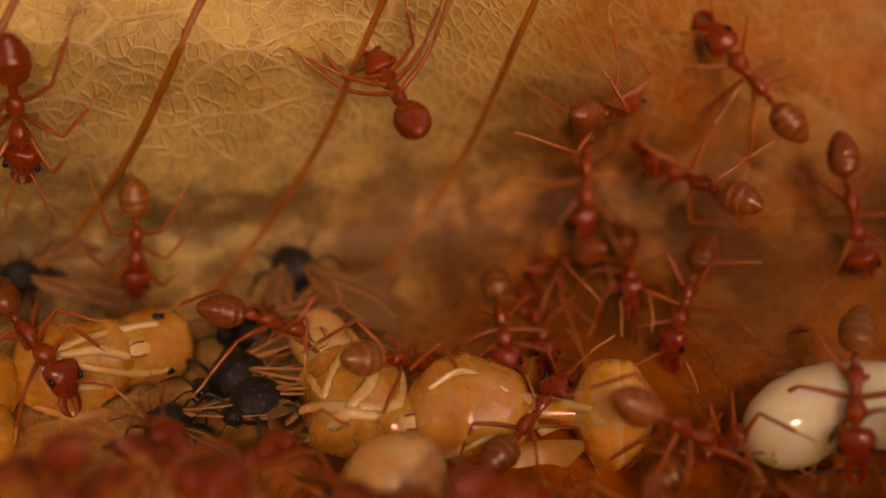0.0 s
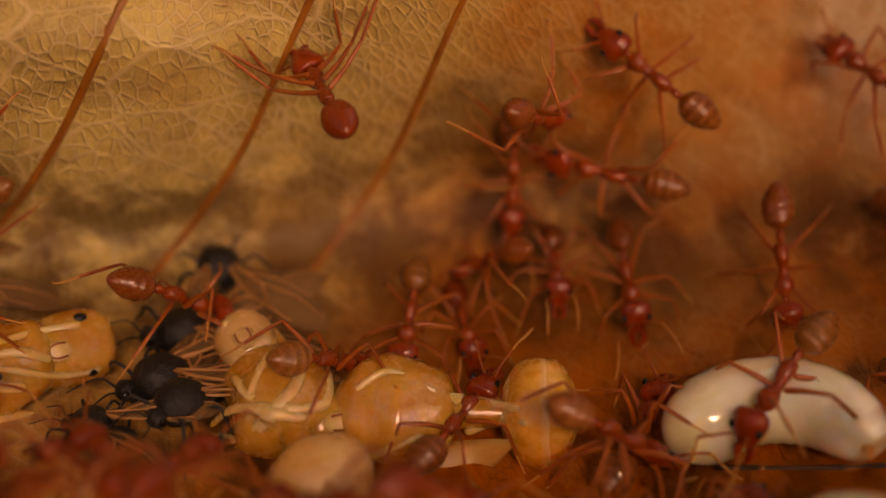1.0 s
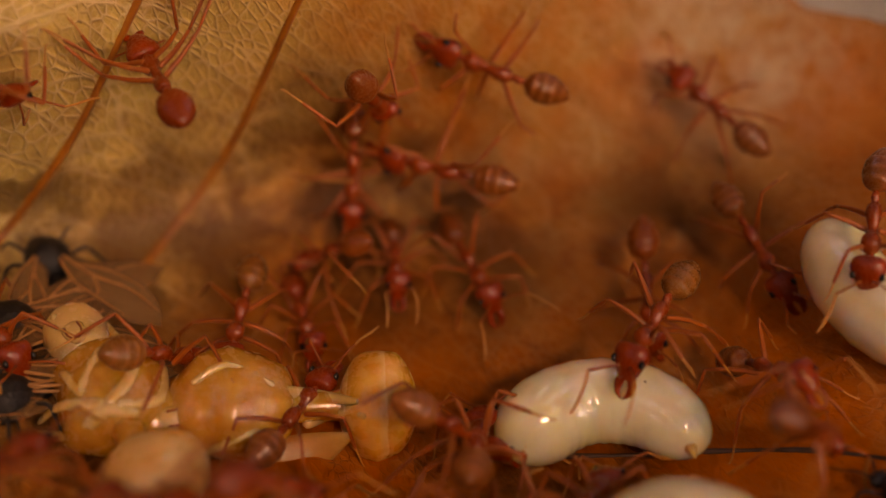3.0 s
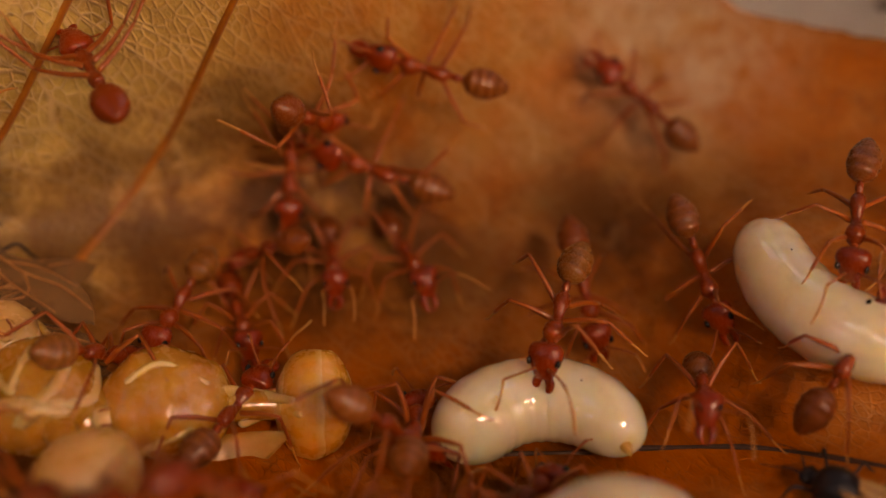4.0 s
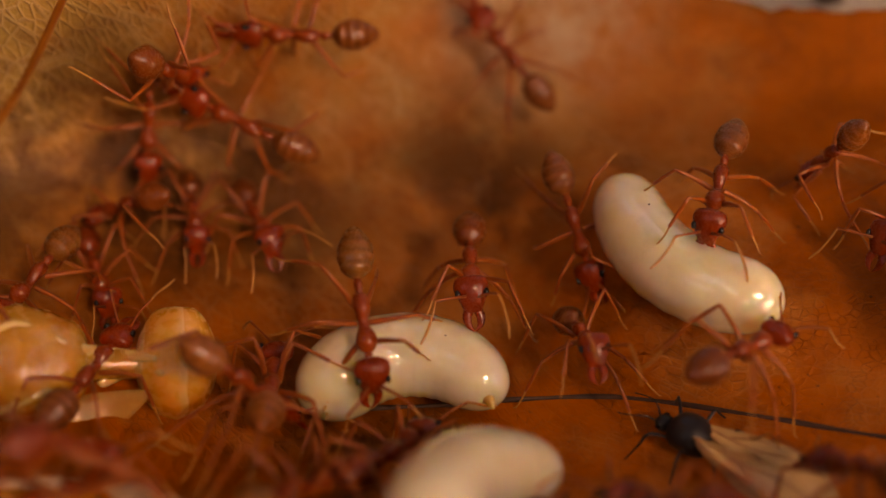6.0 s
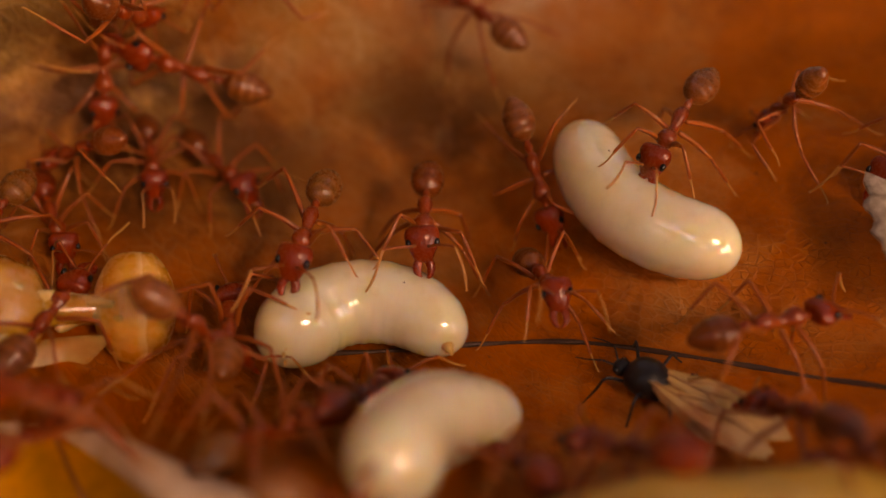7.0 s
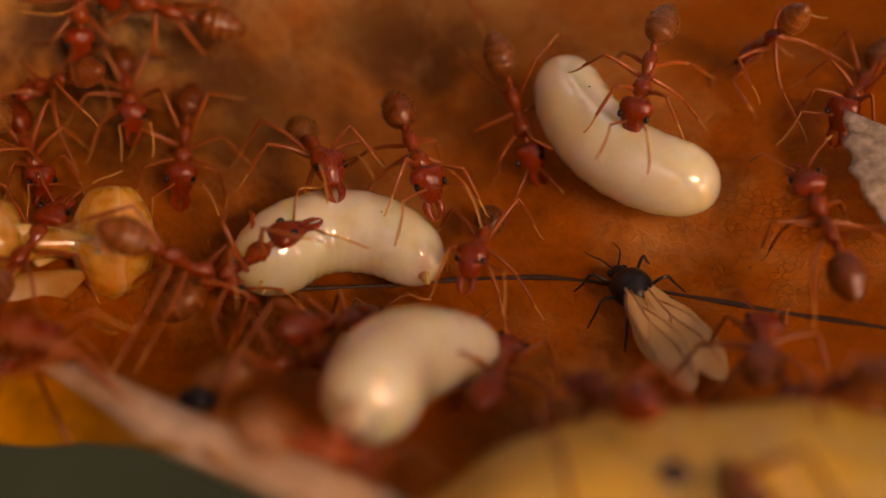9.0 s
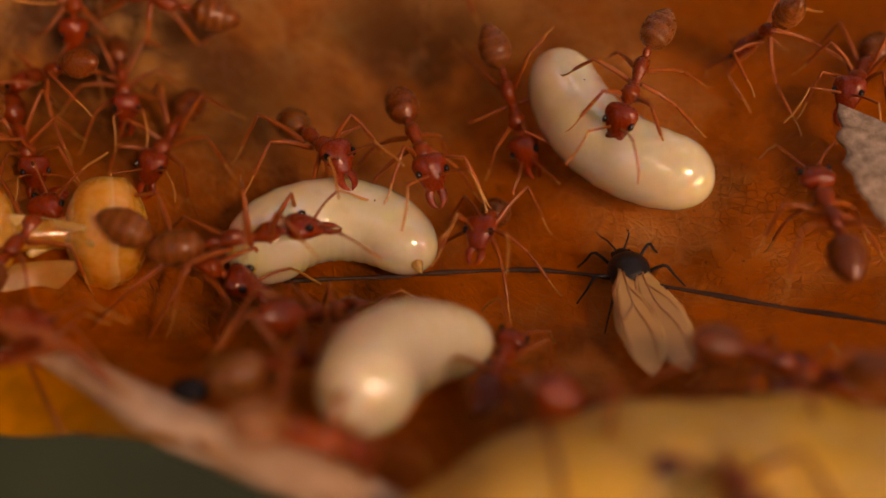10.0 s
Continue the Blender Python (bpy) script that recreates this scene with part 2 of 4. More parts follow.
dull.set(Base_Color=dull.mix(dull.noise(0.5, 4), (0.22, 0.10, 0.035), (0.40, 0.21, 0.09)), Roughness=0.3, Specular_IOR_Level=0.5, Alpha=0.5)
dull.bump(dull.noise(1.2, 4), 0.06, 0.8)
WING_DULL = dull.m
WING_VEIN = plain("wing_vein", (0.50, 0.24, 0.09), (0.34, 0.14, 0.05), 1.0, 0.4, 0.02).m


# ---- mesh helpers ----
def spline(points, per):
    """Points of a smooth curve through the given ones (each a tuple of any length)."""
    p = [np.array(q, float) for q in points]
    p = [2 * p[0] - p[1], *p, 2 * p[-1] - p[-2]]
    out = []
    for i in range(1, len(p) - 2):
        for k in range(per):
            u = k / per
            out.append(0.5 * (2 * p[i] + (p[i + 1] - p[i - 1]) * u + (2 * p[i - 1] - 5 * p[i] + 4 * p[i + 1] - p[i + 2]) * u * u
                              + (3 * p[i] - p[i - 1] - 3 * p[i + 1] + p[i + 2]) * u ** 3))
    out.append(p[-2])
    return out


def skin(rings, closed=True):
    """A mesh over rings of equal length, closed with fans at both ends."""
    verts, faces, n = [], [], len(rings[0])
    for r in rings:
        verts += [tuple(c * MM for c in v) for v in r]
    for i in range(len(rings) - 1):
        for j in range(n):
            a, b = i * n + j, i * n + (j + 1) % n
            faces.append((a, b, b + n, a + n))
    if closed:
        for i, flip in ((0, True), (len(rings) - 1, False)):
            mid = tuple(sum(v[k] for v in rings[i]) / n * MM for k in range(3))
            verts.append(mid)
            c = len(verts) - 1
            for j in range(n):
                a, b = i * n + j, i * n + (j + 1) % n
                faces.append((b, a, c) if flip else (a, b, c))
    v = np.array(verts)
    v = v - v.mean(axis=0)
    t = np.array([f[:3] for f in faces] + [(f[0], f[2], f[3]) for f in faces if len(f) == 4])
    volume = float((v[t[:, 0]] * np.cross(v[t[:, 1]], v[t[:, 2]])).sum())
    if closed and volume < 0:          # faces look outward
        faces = [tuple(reversed(f)) for f in faces]
    me = bpy.data.meshes.new("mesh")
    me.from_pydata(verts, [], faces)
    me.polygons.foreach_set("use_smooth", [True] * len(faces))
    me.update()
    return me


def lathe(profile, seg=14, per=3, lump=0.0):
    """A body along x: profile rows are x, half width, half height, centre height."""
    rings = []
    for x, ry, rz, zc in spline(profile, per):
        ring = []
        for j in range(seg):
            a = 2 * math.pi * j / seg
            k = 1 + lump * (noise.noise(Vector((x * 1.7, math.cos(a) * 2, math.sin(a) * 2))))
            ring.append((x, max(ry, 0.004) * k * math.cos(a), zc + max(rz, 0.004) * k * math.sin(a)))
        rings.append(ring)
    return skin(rings)


def tube(points, radii, seg=6, per=4, flat=1.0):
    """A round limb along a smooth curve; flat squashes it across."""
    rows = spline([(*p, r) for p, r in zip(points, radii)], per)
    side, rings = None, []
    for i, row in enumerate(rows):
        a, b = rows[max(i - 1, 0)][:3], rows[min(i + 1, len(rows) - 1)][:3]
        d = Vector(b - a).normalized()
        if side is None:
            side = d.orthogonal().normalized() if abs(d.z) > 0.9 else d.cross(Vector((0, 0, 1))).normalized()
        side = (side - d * side.dot(d)).normalized()
        up = d.cross(side)
        c, r = Vector(row[:3]), max(row[3], 0.004)
        rings.append([tuple(c + side * (r * math.cos(2 * math.pi * j / seg)) + up * (r * flat * math.sin(2 * math.pi * j / seg))) for j in range(seg)])
    return skin(rings)


def egg(rx, ry, rz, seg=16, ripple=0.0, waves=0, nose=0.0, lump=0.02, box=2.0):
    """An ellipsoid along x; ripple cuts shallow rings into it, nose narrows its front."""
    rings = []
    for i in range(1, 20):
        u = -math.cos(math.pi * i / 20)
        r = max(1 - abs(u) ** box, 0) ** (1 / box) * (1 - nose * max(u, 0))
        r *= 1 + (ripple * math.cos(waves * math.pi * (u + 1)) if waves else 0)
        ring = []
        for j in range(seg):
            a = 2 * math.pi * j / seg
            k = r * (1 + lump * noise.noise(Vector((u * 2.1 + rx, math.cos(a) * 1.7, math.sin(a) * 1.7 + ry))))
            ring.append((rx * u, ry * k * math.cos(a), rz * k * math.sin(a)))
        rings.append(ring)
    return skin(rings)


def part(name, me, material, parent=None, m=None, label=""):
    """Links a mesh as one object under its thing; places in the parent's space."""
    if not me.materials:
        me.materials.append(material)
    ob = new(name, me)
    ob.parent = parent
    if m is not None:
        ob.matrix_basis = m
    return tagged(ob, label) if label else ob


def frame_of(x, z, origin):
    """A pose in metres with its x axis along x and its z axis near z, at origin mm."""
    x = Vector(x).normalized()
    y = Vector(z).cross(x).normalized()
    z = x.cross(y)
    m = Matrix((x, y, z)).transposed().to_4x4()
    m.translation = Vector(origin) * MM
    return m


def shift(x, y, z):
    return Matrix.Translation((x * MM, y * MM, z * MM))


def thing(name, m, label, category, group="", scale=1.0):
    ob = new(name)
    ob.empty_display_size = MM
    ob.matrix_basis = m @ Matrix.Scale(scale, 4)
    return tagged(ob, label, category, group)


# ---- the nest: one curled dead leaf, as a bowl round the tripod's axis ----
STEPS = (-30, -26, -21, -16, -12, -9, -6, -3, 0, 3, 6, 9, 12, 15, 19, 24)
REACH = (41, 44, 48.6, 53, 57, 60, 63.7, 67.3, 69.8, 69.5, 66.3, 62.4, 59, 56, 52, 47)
SLOPE = np.gradient(np.array(REACH, float), np.array(STEPS, float))


def smooth(a, b, x):
    t = min(max((x - a) / (b - a), 0), 1)
    return t * t * (3 - 2 * t)


def reach(az, el):
    k = min(max(int(np.searchsorted(STEPS, el)) - 1, 0), len(STEPS) - 2)
    h = STEPS[k + 1] - STEPS[k]
    u = min(max((el - STEPS[k]) / h, 0), 1)
    d = ((2 * u ** 3 - 3 * u ** 2 + 1) * REACH[k] + (u ** 3 - 2 * u ** 2 + u) * h * SLOPE[k]
         + (3 * u ** 2 - 2 * u ** 3) * REACH[k + 1] + (u ** 3 - u ** 2) * h * SLOPE[k + 1])
    d += smooth(-14, 14, az) * max(el - 0.5, 0) * 1.45
    d -= 4.5 * smooth(8, 18, az) * smooth(-10, -4, el) * (1 - smooth(-1, 5, el))
    d -= smooth(-12, -17, el) * (1 - smooth(4, 14, az)) * 5.0      # the front rim curls up
    d -= 4.0 * smooth(-14, -24, az) * smooth(0, 4, el) * (1 - smooth(9, 13, el))
    return d * (1 + 0.06 * (1 / math.cos(radians(az)) - 1))


def bowl(az, el, off=0.0, far=None):
    """A point of the bowl in mm, off mm inside the leaf; az and el in degrees round the axis."""
    d = (far or reach(az, el)) - off
    a, e = radians(az), radians(el)
    return EYE + LEAN.to_3x3() @ Vector((math.sin(a) * math.cos(e), math.cos(a) * math.cos(e), math.sin(e))) * d


def sheet(us, vs, point, thick, material, name, size=(40, 12)):
    """A grid mesh over point(u, v) in mm, with the thickness of a leaf."""
    verts = [tuple(Vector(point(u, v)) * MM) for u in us for v in vs]
    n = len(vs)
    faces = [(i * n + j, (i + 1) * n + j, (i + 1) * n + j + 1, i * n + j + 1) for i in range(len(us) - 1) for j in range(n - 1)]
    me = bpy.data.meshes.new(name)
    me.from_pydata(verts, [], faces)
    me.polygons.foreach_set("use_smooth", [True] * len(faces))
    me.materials.append(material)
    flat = me.uv_layers.new(name="unrolled").data
    grid = [(u * size[0], v * size[1]) for u in us for v in vs]
    for loop in me.loops:
        flat[loop.index].uv = grid[loop.vertex_index]
    ob = new(name, me)
    mod = ob.modifiers.new("thickness", "SOLIDIFY")
    mid = me.polygons[len(faces) // 2]
    mod.thickness, mod.offset = thick * MM, (-1 if mid.normal.dot(EYE * MM - mid.center) > 0 else 1)      # the thickness lies outside
    return ob


def ragged(x, seed, size):
    return size * (noise.noise(Vector((x * 0.35, seed, 0))) + 0.5 * noise.noise(Vector((x * 1.3, seed, 3))))


def front_edge(az):
    return np.interp(az, (-55, -25, -11.4, -7.7, -4.1, 1.5, 5.4, 12, 20, 46), (-12.5, -13, -13.4, -14.6, -16.8, -19.5, -20.9, -24, -26, -24)) + ragged(az, 1, 0.2)


def top_edge(az):
    # to the left it curls overhead out of view, added to hold off sky light
    return np.interp(az, (-80, -20, -10, 4, 9, 12, 13.6, 22, 30, 46), (48, 46, 36, 22, 16, 11.8, 10.6, 8.4, 7.6, 8)) + ragged(az, 5, 0.35)


def leaf_at(az, v):
    el = front_edge(az) + (top_edge(az) - front_edge(az)) * v
    wave = 0.5 * noise.noise(Vector((az * 0.11, el * 0.13, 2))) + 0.12 * noise.noise(Vector((az * 0.5, el * 0.5, 7)))
    return bowl(az, el, wave)


# the leaf runs on unseen to -80, walling off more sky
AZ = np.linspace(-80, 46, 190)
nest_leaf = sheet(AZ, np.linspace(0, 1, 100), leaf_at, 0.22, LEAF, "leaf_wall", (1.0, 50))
tagged(nest_leaf, "curled dead brown leaf with raised veins, wall and floor of the nest", "leaf", kind="structure")


def on_leaf(pairs, off, per=10):
    return [tuple(bowl(a, e, off + 0.5 * noise.noise(Vector((a * 0.11, e * 0.13, 2))) + 0.12 * noise.noise(Vector((a * 0.5, e * 0.5, 7)))))
            for a, e in spline(pairs, per)]


# side veins run up the back of the leaf, a dark line along its floor
for k, top in enumerate((-42.5, -34.4, -26.2, -17.6, -10.2)):
    pts = on_leaf([(top + 4.6, 19.5), (top + 0.2, 11.2), (top - 2.7, 5.0), (top - 5.6, 0.6), (top - 8, -2.5)], -0.11, 7)
    part("vein", tube(pts, [0.21 + 0.10 * i / len(pts) for i in range(len(pts))], 7, 1), VEIN, nest_leaf, None, "raised rusty side vein")
rib = on_leaf([(2, -10.6), (7, -10.4), (10, -10.15), (15, -9.95), (20.4, -10.45), (26, -11.1), (31, -11.5), (38, -12.4)], 0.0, 8)
part("rib", tube(rib, [0.145 + 0.035 * math.sin(i * 0.9) for i in range(len(rib))], 7, 1), DARK_BROWN, nest_leaf, None, "dark brown line along the leaf floor")
edge = on_leaf([(a, front_edge(a)) for a in (-54, -42, -30, -20, -11.4, -7.7, -4.1, -1, 1.5, 5.4, 9)], 0.1, 8)
part("margin", tube(edge, [0.25 + 0.75 * smooth(30, 50, i) for i in range(len(edge))], 9, 1), MARGIN, nest_leaf, None, "thick pale leaf margin")


# ---- what bodies and feet can rest on ----
def tree_of(objects):
    bpy.context.view_layer.update()
    verts, faces = [], []
    for ob in objects:
        base, m = len(verts), ob.matrix_world
        verts += [(m @ v.co) * 1000 for v in ob.data.vertices]
        faces += [tuple(base + i for i in p.vertices) for p in ob.data.polygons]
    return BVHTree.FromPolygons(verts, faces)


LEAF_TREE = tree_of([nest_leaf])


def leaf_up(p):
    """The leaf's normal nearest to p, towards the inside of the nest."""
    spot, n, _, _ = LEAF_TREE.find_nearest(Vector(p))
    return n if n.dot(EYE - spot) > 0 else -n


# ---- the leaf's outer face, hanging down from the rolled rim ----
def flap_at(u, v):
    az = -52 + 62 * u
    top = front_edge(az)
    low = np.interp(az, (-55, -11.4, -6.1, -1.3, 2.5, 6, 12), (-16.8, -17.1, -17.6, -18.7, -20.6, -22.5, -26)) + ragged(az, 21, 0.2)
    el = top + (low - top) * v
    return bowl(az, el, 0, reach(az, top) - 1.0 * math.sin(v * 2.2) + 0.4 * noise.noise(Vector((u * 14, v * 2, 5))))


flap = sheet(np.linspace(0, 1, 70), np.linspace(0, 1, 14), flap_at, 0.3, FRONT_LEAF, "leaf_flap")
tagged(flap, "yellowish leaf flap folded down over the nest rim", "leaf")

def toward_eye(p):
    return (EYE - Vector(p)).normalized()


# the yellow leaf before the nest, its rolled edge near the lens
def front_leaf_at(u, v):
    az = 2 + 48 * u
    crest = np.interp(az, (2, 5, 10, 12.7, 16, 18.2, 24, 31, 50), (-25.5, -23, -19.9, -18.2, -16.8, -16.1, -15.4, -15.2, -15.5)) + 0.5 * noise.noise(Vector((az * 0.2, 9, 0)))
    el = crest + 0.9 * math.sin(v * 2.2) - 13 * v ** 1.4
    return bowl(az, el, 0, 40.5 + 9 * u - 4 * math.sin(v * 2.4) + 0.45 * noise.noise(Vector((u * 3, v * 2, 1))))


front_leaf = sheet(np.linspace(0, 1, 70), np.linspace(0, 1, 24), front_leaf_at, 0.5, FRONT_LEAF, "yellow_leaf")
tagged(front_leaf, "yellow dying leaf edge rolled up before the nest", "leaf")
for u0 in (0.27, 0.62):
    pts = [tuple(front_leaf_at(u0 + 0.05 * v, v) + toward_eye(front_leaf_at(u0 + 0.05 * v, v)) * 0.05) for v in np.linspace(0.03, 0.95, 9)]
    part("vein", tube(pts, [0.12] * 9, 7, 2), VEIN, front_leaf, None, "tawny side vein")
for u0, v0, r in ((0.40, 0.42, 0.55),):
    p = Vector(front_leaf_at(u0, v0))
    part("blotch", egg(r, r * 0.8, 0.12, 14, lump=0.5), DARK_BROWN, front_leaf, frame_of((1, 0, 0), toward_eye(p), p + toward_eye(p) * 0.05), "brown dead blotch")
for a in (-46, -38, -31, -24, -17, -10, -3, 3):
    pts = [tuple(flap_at((a + 52 + 1.5 * v) / 62, v) + toward_eye(flap_at((a + 52 + 1.5 * v) / 62, v)) * 0.03) for v in np.linspace(0.05, 0.97, 7)]
    part("vein", tube(pts, [0.14] * 7, 7, 2), VEIN, flap, None, "tawny side vein")


# pale silk web that closes the nest above
def silk_at(u, v):
    az, el = 7 + 42 * u, 6.5 + 17 * v
    return bowl(az, el, 0, 88 - 8 * v + 1.5 * noise.noise(Vector((u * 9, v * 6, 4))) + 0.6 * noise.noise(Vector((u * 30, v * 20, 4))))


silk = sheet(np.linspace(0, 1, 50), np.linspace(0, 1, 26), silk_at, 0.3, SILK, "silk_sheet")
tagged(silk, "whitish silk sheet spun behind the leaf edge", "silk")
knots = [(24.5, 8.7, 1.1), (20.5, 10.3, 0.6), (27.5, 9.6, 0.7)]
for a, e, r in knots:
    part("dirt", egg(r, r * 0.7, r * 0.5, 10, lump=0.3), DARK_BROWN, silk, Matrix.Translation(bowl(a, e, 0, 86) * MM), "dark dirt caught in the silk")


# torn grey leaf flake standing at the nest's side
def flake_at(u, v):
    # widened out of view to the right, to shade the floor beside it
    az = 28.15 + 14 * u + 2.4 * v * v * (1 - u)
    el = -1.55 - 5.6 * v - 2.4 * min(u * 2.5, 1) * (1 - v) + ragged(v * 20 + u * 3, 12, 0.16)
    az += ragged(v * 26, 14, 0.35) * (1 - u)
    return bowl(az, el, 4.3 - 0.8 * u + 0.25 * noise.noise(Vector((u * 6, v * 7, 2))))


flake = sheet(np.linspace(0, 1, 40), np.linspace(0, 1, 34), flake_at, 0.18, FLAKE, "leaf_flake")
tagged(flake, "torn grey papery flake of dry leaf, standing upright", "leaf flake")

# the undergrowth far below
ground = new("ground", bpy.data.meshes.new("ground"))
bm = bmesh.new()
bmesh.ops.create_grid(bm, x_segments=24, y_segments=24, size=60)
for v in bm.verts:
    v.co.z = -0.45 + 0.05 * noise.noise(v.co * 0.3)
bm.to_mesh(ground.data)
bm.free()
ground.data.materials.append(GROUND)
tagged(ground, "dark green undergrowth far below the nest", "ground", kind="structure")


# dark foliage dome added to shape the light: gaps of sky, open low to one side
def foliage():
    verts, faces, na, ne = [], [], 240, 84
    for i in range(na):
        for j in range(ne + 1):
            a, e = 2 * math.pi * i / na, radians(-35 + 125 * j / ne)
            r = 300 + 18 * noise.noise(Vector((math.cos(a) * 5, math.sin(a) * 5, e * 5)))
            verts.append((r * math.cos(e) * math.sin(a) * MM, (r * math.cos(e) * math.cos(a) + 30) * MM, r * math.sin(e) * MM))
    for i in range(na):
        a = 2 * math.pi * (i + 0.5) / na
        for j in range(ne):
            el = -35 + 125 * (j + 0.5) / ne
            way = Vector((math.cos(radians(el)) * math.sin(a), math.cos(radians(el)) * math.cos(a), math.sin(radians(el))))
            # lane: opening for low sky light on the wall, and for the sun
            lane = abs((a - 2.36 + math.pi) % (2 * math.pi) - math.pi) < 0.3 and 0 < el < 18 or way.angle(TO_SUN) < 0.14
            gap = noise.noise(way * 4.6 + Vector((3.1, 0.4, 7.7))) + 0.3 * noise.noise(way * 13)
            if lane or gap > 0.8 - smooth(8, 24, el) * (0.47 + 0.12 * smooth(-0.1, 0.5, way.y)):
                continue
            p, q = i * (ne + 1) + j, ((i + 1) % na) * (ne + 1) + j
            faces.append((p, q, q + 1, p + 1))
    me = bpy.data.meshes.new("foliage")
    me.from_pydata(verts, [], faces)
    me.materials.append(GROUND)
    ob = new("backdrop_foliage", me)
    mod = ob.modifiers.new("thickness", "SOLIDIFY")
    mod.thickness = 4 * MM
    return tagged(ob, "dark green foliage dome added round the nest, its gaps shaping the light", "foliage", kind="structure")


foliage()

# ---- brood ----
SUPPORTS = [nest_leaf]


def larva(m, length, bend, fat, label, taper=(0.8, 0.9), snout=0.0):
    """A legless grub: a fat tube bent in its own xz plane, hump up, with shallow rings."""
    root = thing("larva", m, label, "larva", "brood")
    big, rings, n = length / radians(bend), [], 46
    for i in range(1, n):
        u = -math.cos(math.pi * i / n)
        ang = radians(bend) * u / 2
        r = fat * (1 - abs(u) ** 6) ** 0.5
        r *= (taper[0] + (1 - taper[0]) * smooth(-1, 0, u)) if u < 0 else (taper[1] + (1 - taper[1]) * smooth(1, 0, u))
        r *= 1 + 0.014 * math.cos(u * 34) * (1 - u * u)
        c = Vector((big * math.sin(ang), 0, big * (math.cos(ang) - 1)))
        out = Vector((math.sin(ang), 0, math.cos(ang)))
        rings.append([tuple(c + out * (r * math.cos(2 * math.pi * j / 22)) + Vector((0, 1, 0)) * (r * math.sin(2 * math.pi * j / 22))) for j in range(22)])
    SUPPORTS.append(part("body", skin(rings), LARVA, root))
    for s in (-1, 1):
        ang = radians(bend) * s * 0.485
        tip = Vector((big * math.sin(ang), 0, big * (math.cos(ang) - 1))) * MM
        if s > 0 and snout:
            part("tail_tip", lathe([(-0.5, 0.42, 0.42, 0), (0, 0.34, 0.34, 0), (0.45, 0.2, 0.2, 0), (0.75, 0.06, 0.06, 0)], 12), PUPA_PALE, root,
                 Matrix.Translation(tip) @ pose(0, 0, 0, 0, math.degrees(ang) * 0.95, 0) @ Matrix.Scale(snout, 4), "small pointed tail tip")
        if s < 0 and snout:
            for k in range(3):
                part("mouthpart", lathe([(0, 0.12, 0.1, 0), (0.2, 0.09, 0.08, 0), (0.36, 0.02, 0.02, 0)], 8), PUPA_PALE, root,
                     Matrix.Translation(tip) @ pose(0, 0, 0, 20 * (k - 1), 180 + math.degrees(ang), 0) @ shift(0.1 + 0.25 * (k - 1), 0.3 * (k - 1), 0), "tiny horn-coloured mouthpart")
    part("dark_spot", egg(0.045, 0.045, 0.04, 8), DARK_BROWN, root, Matrix.Translation(Vector((length * 0.17, -fat * 0.97, -fat * 0.5)) * MM), "pinprick dark spot")
    return root


def lying(az, el, turn, height):
    """A frame on the leaf, height mm above it: x to the right and turned, z along the leaf away from the opening."""
    spot = bowl(az, el)
    n = leaf_up(spot)
    x = (bowl(az + 1, el) - bowl(az - 1, el)).normalized()
    return frame_of(x, n.cross(x) , spot + n * height) @ pose(0, 0, 0, 0, -turn, 0)


first_larva = larva(lying(5.1, -9.75, 3, 2.05), 11.3, 168, 2.1, "glossy cream-white grub arched like a kidney on the nest floor", (1.04, 0.84), 1.0)
larva(lying(17.5, -4.6, 138, 1.9), 12.4, 90, 2.08, "glossy cream-white grub gently bent, tended by workers", (0.95, 0.93))
larva(lying(6.7, -16.0, 29, 2.0), 11.2, 84, 2.1, "cream-white grub with a waist lying near the nest rim", (1.0, 0.76))


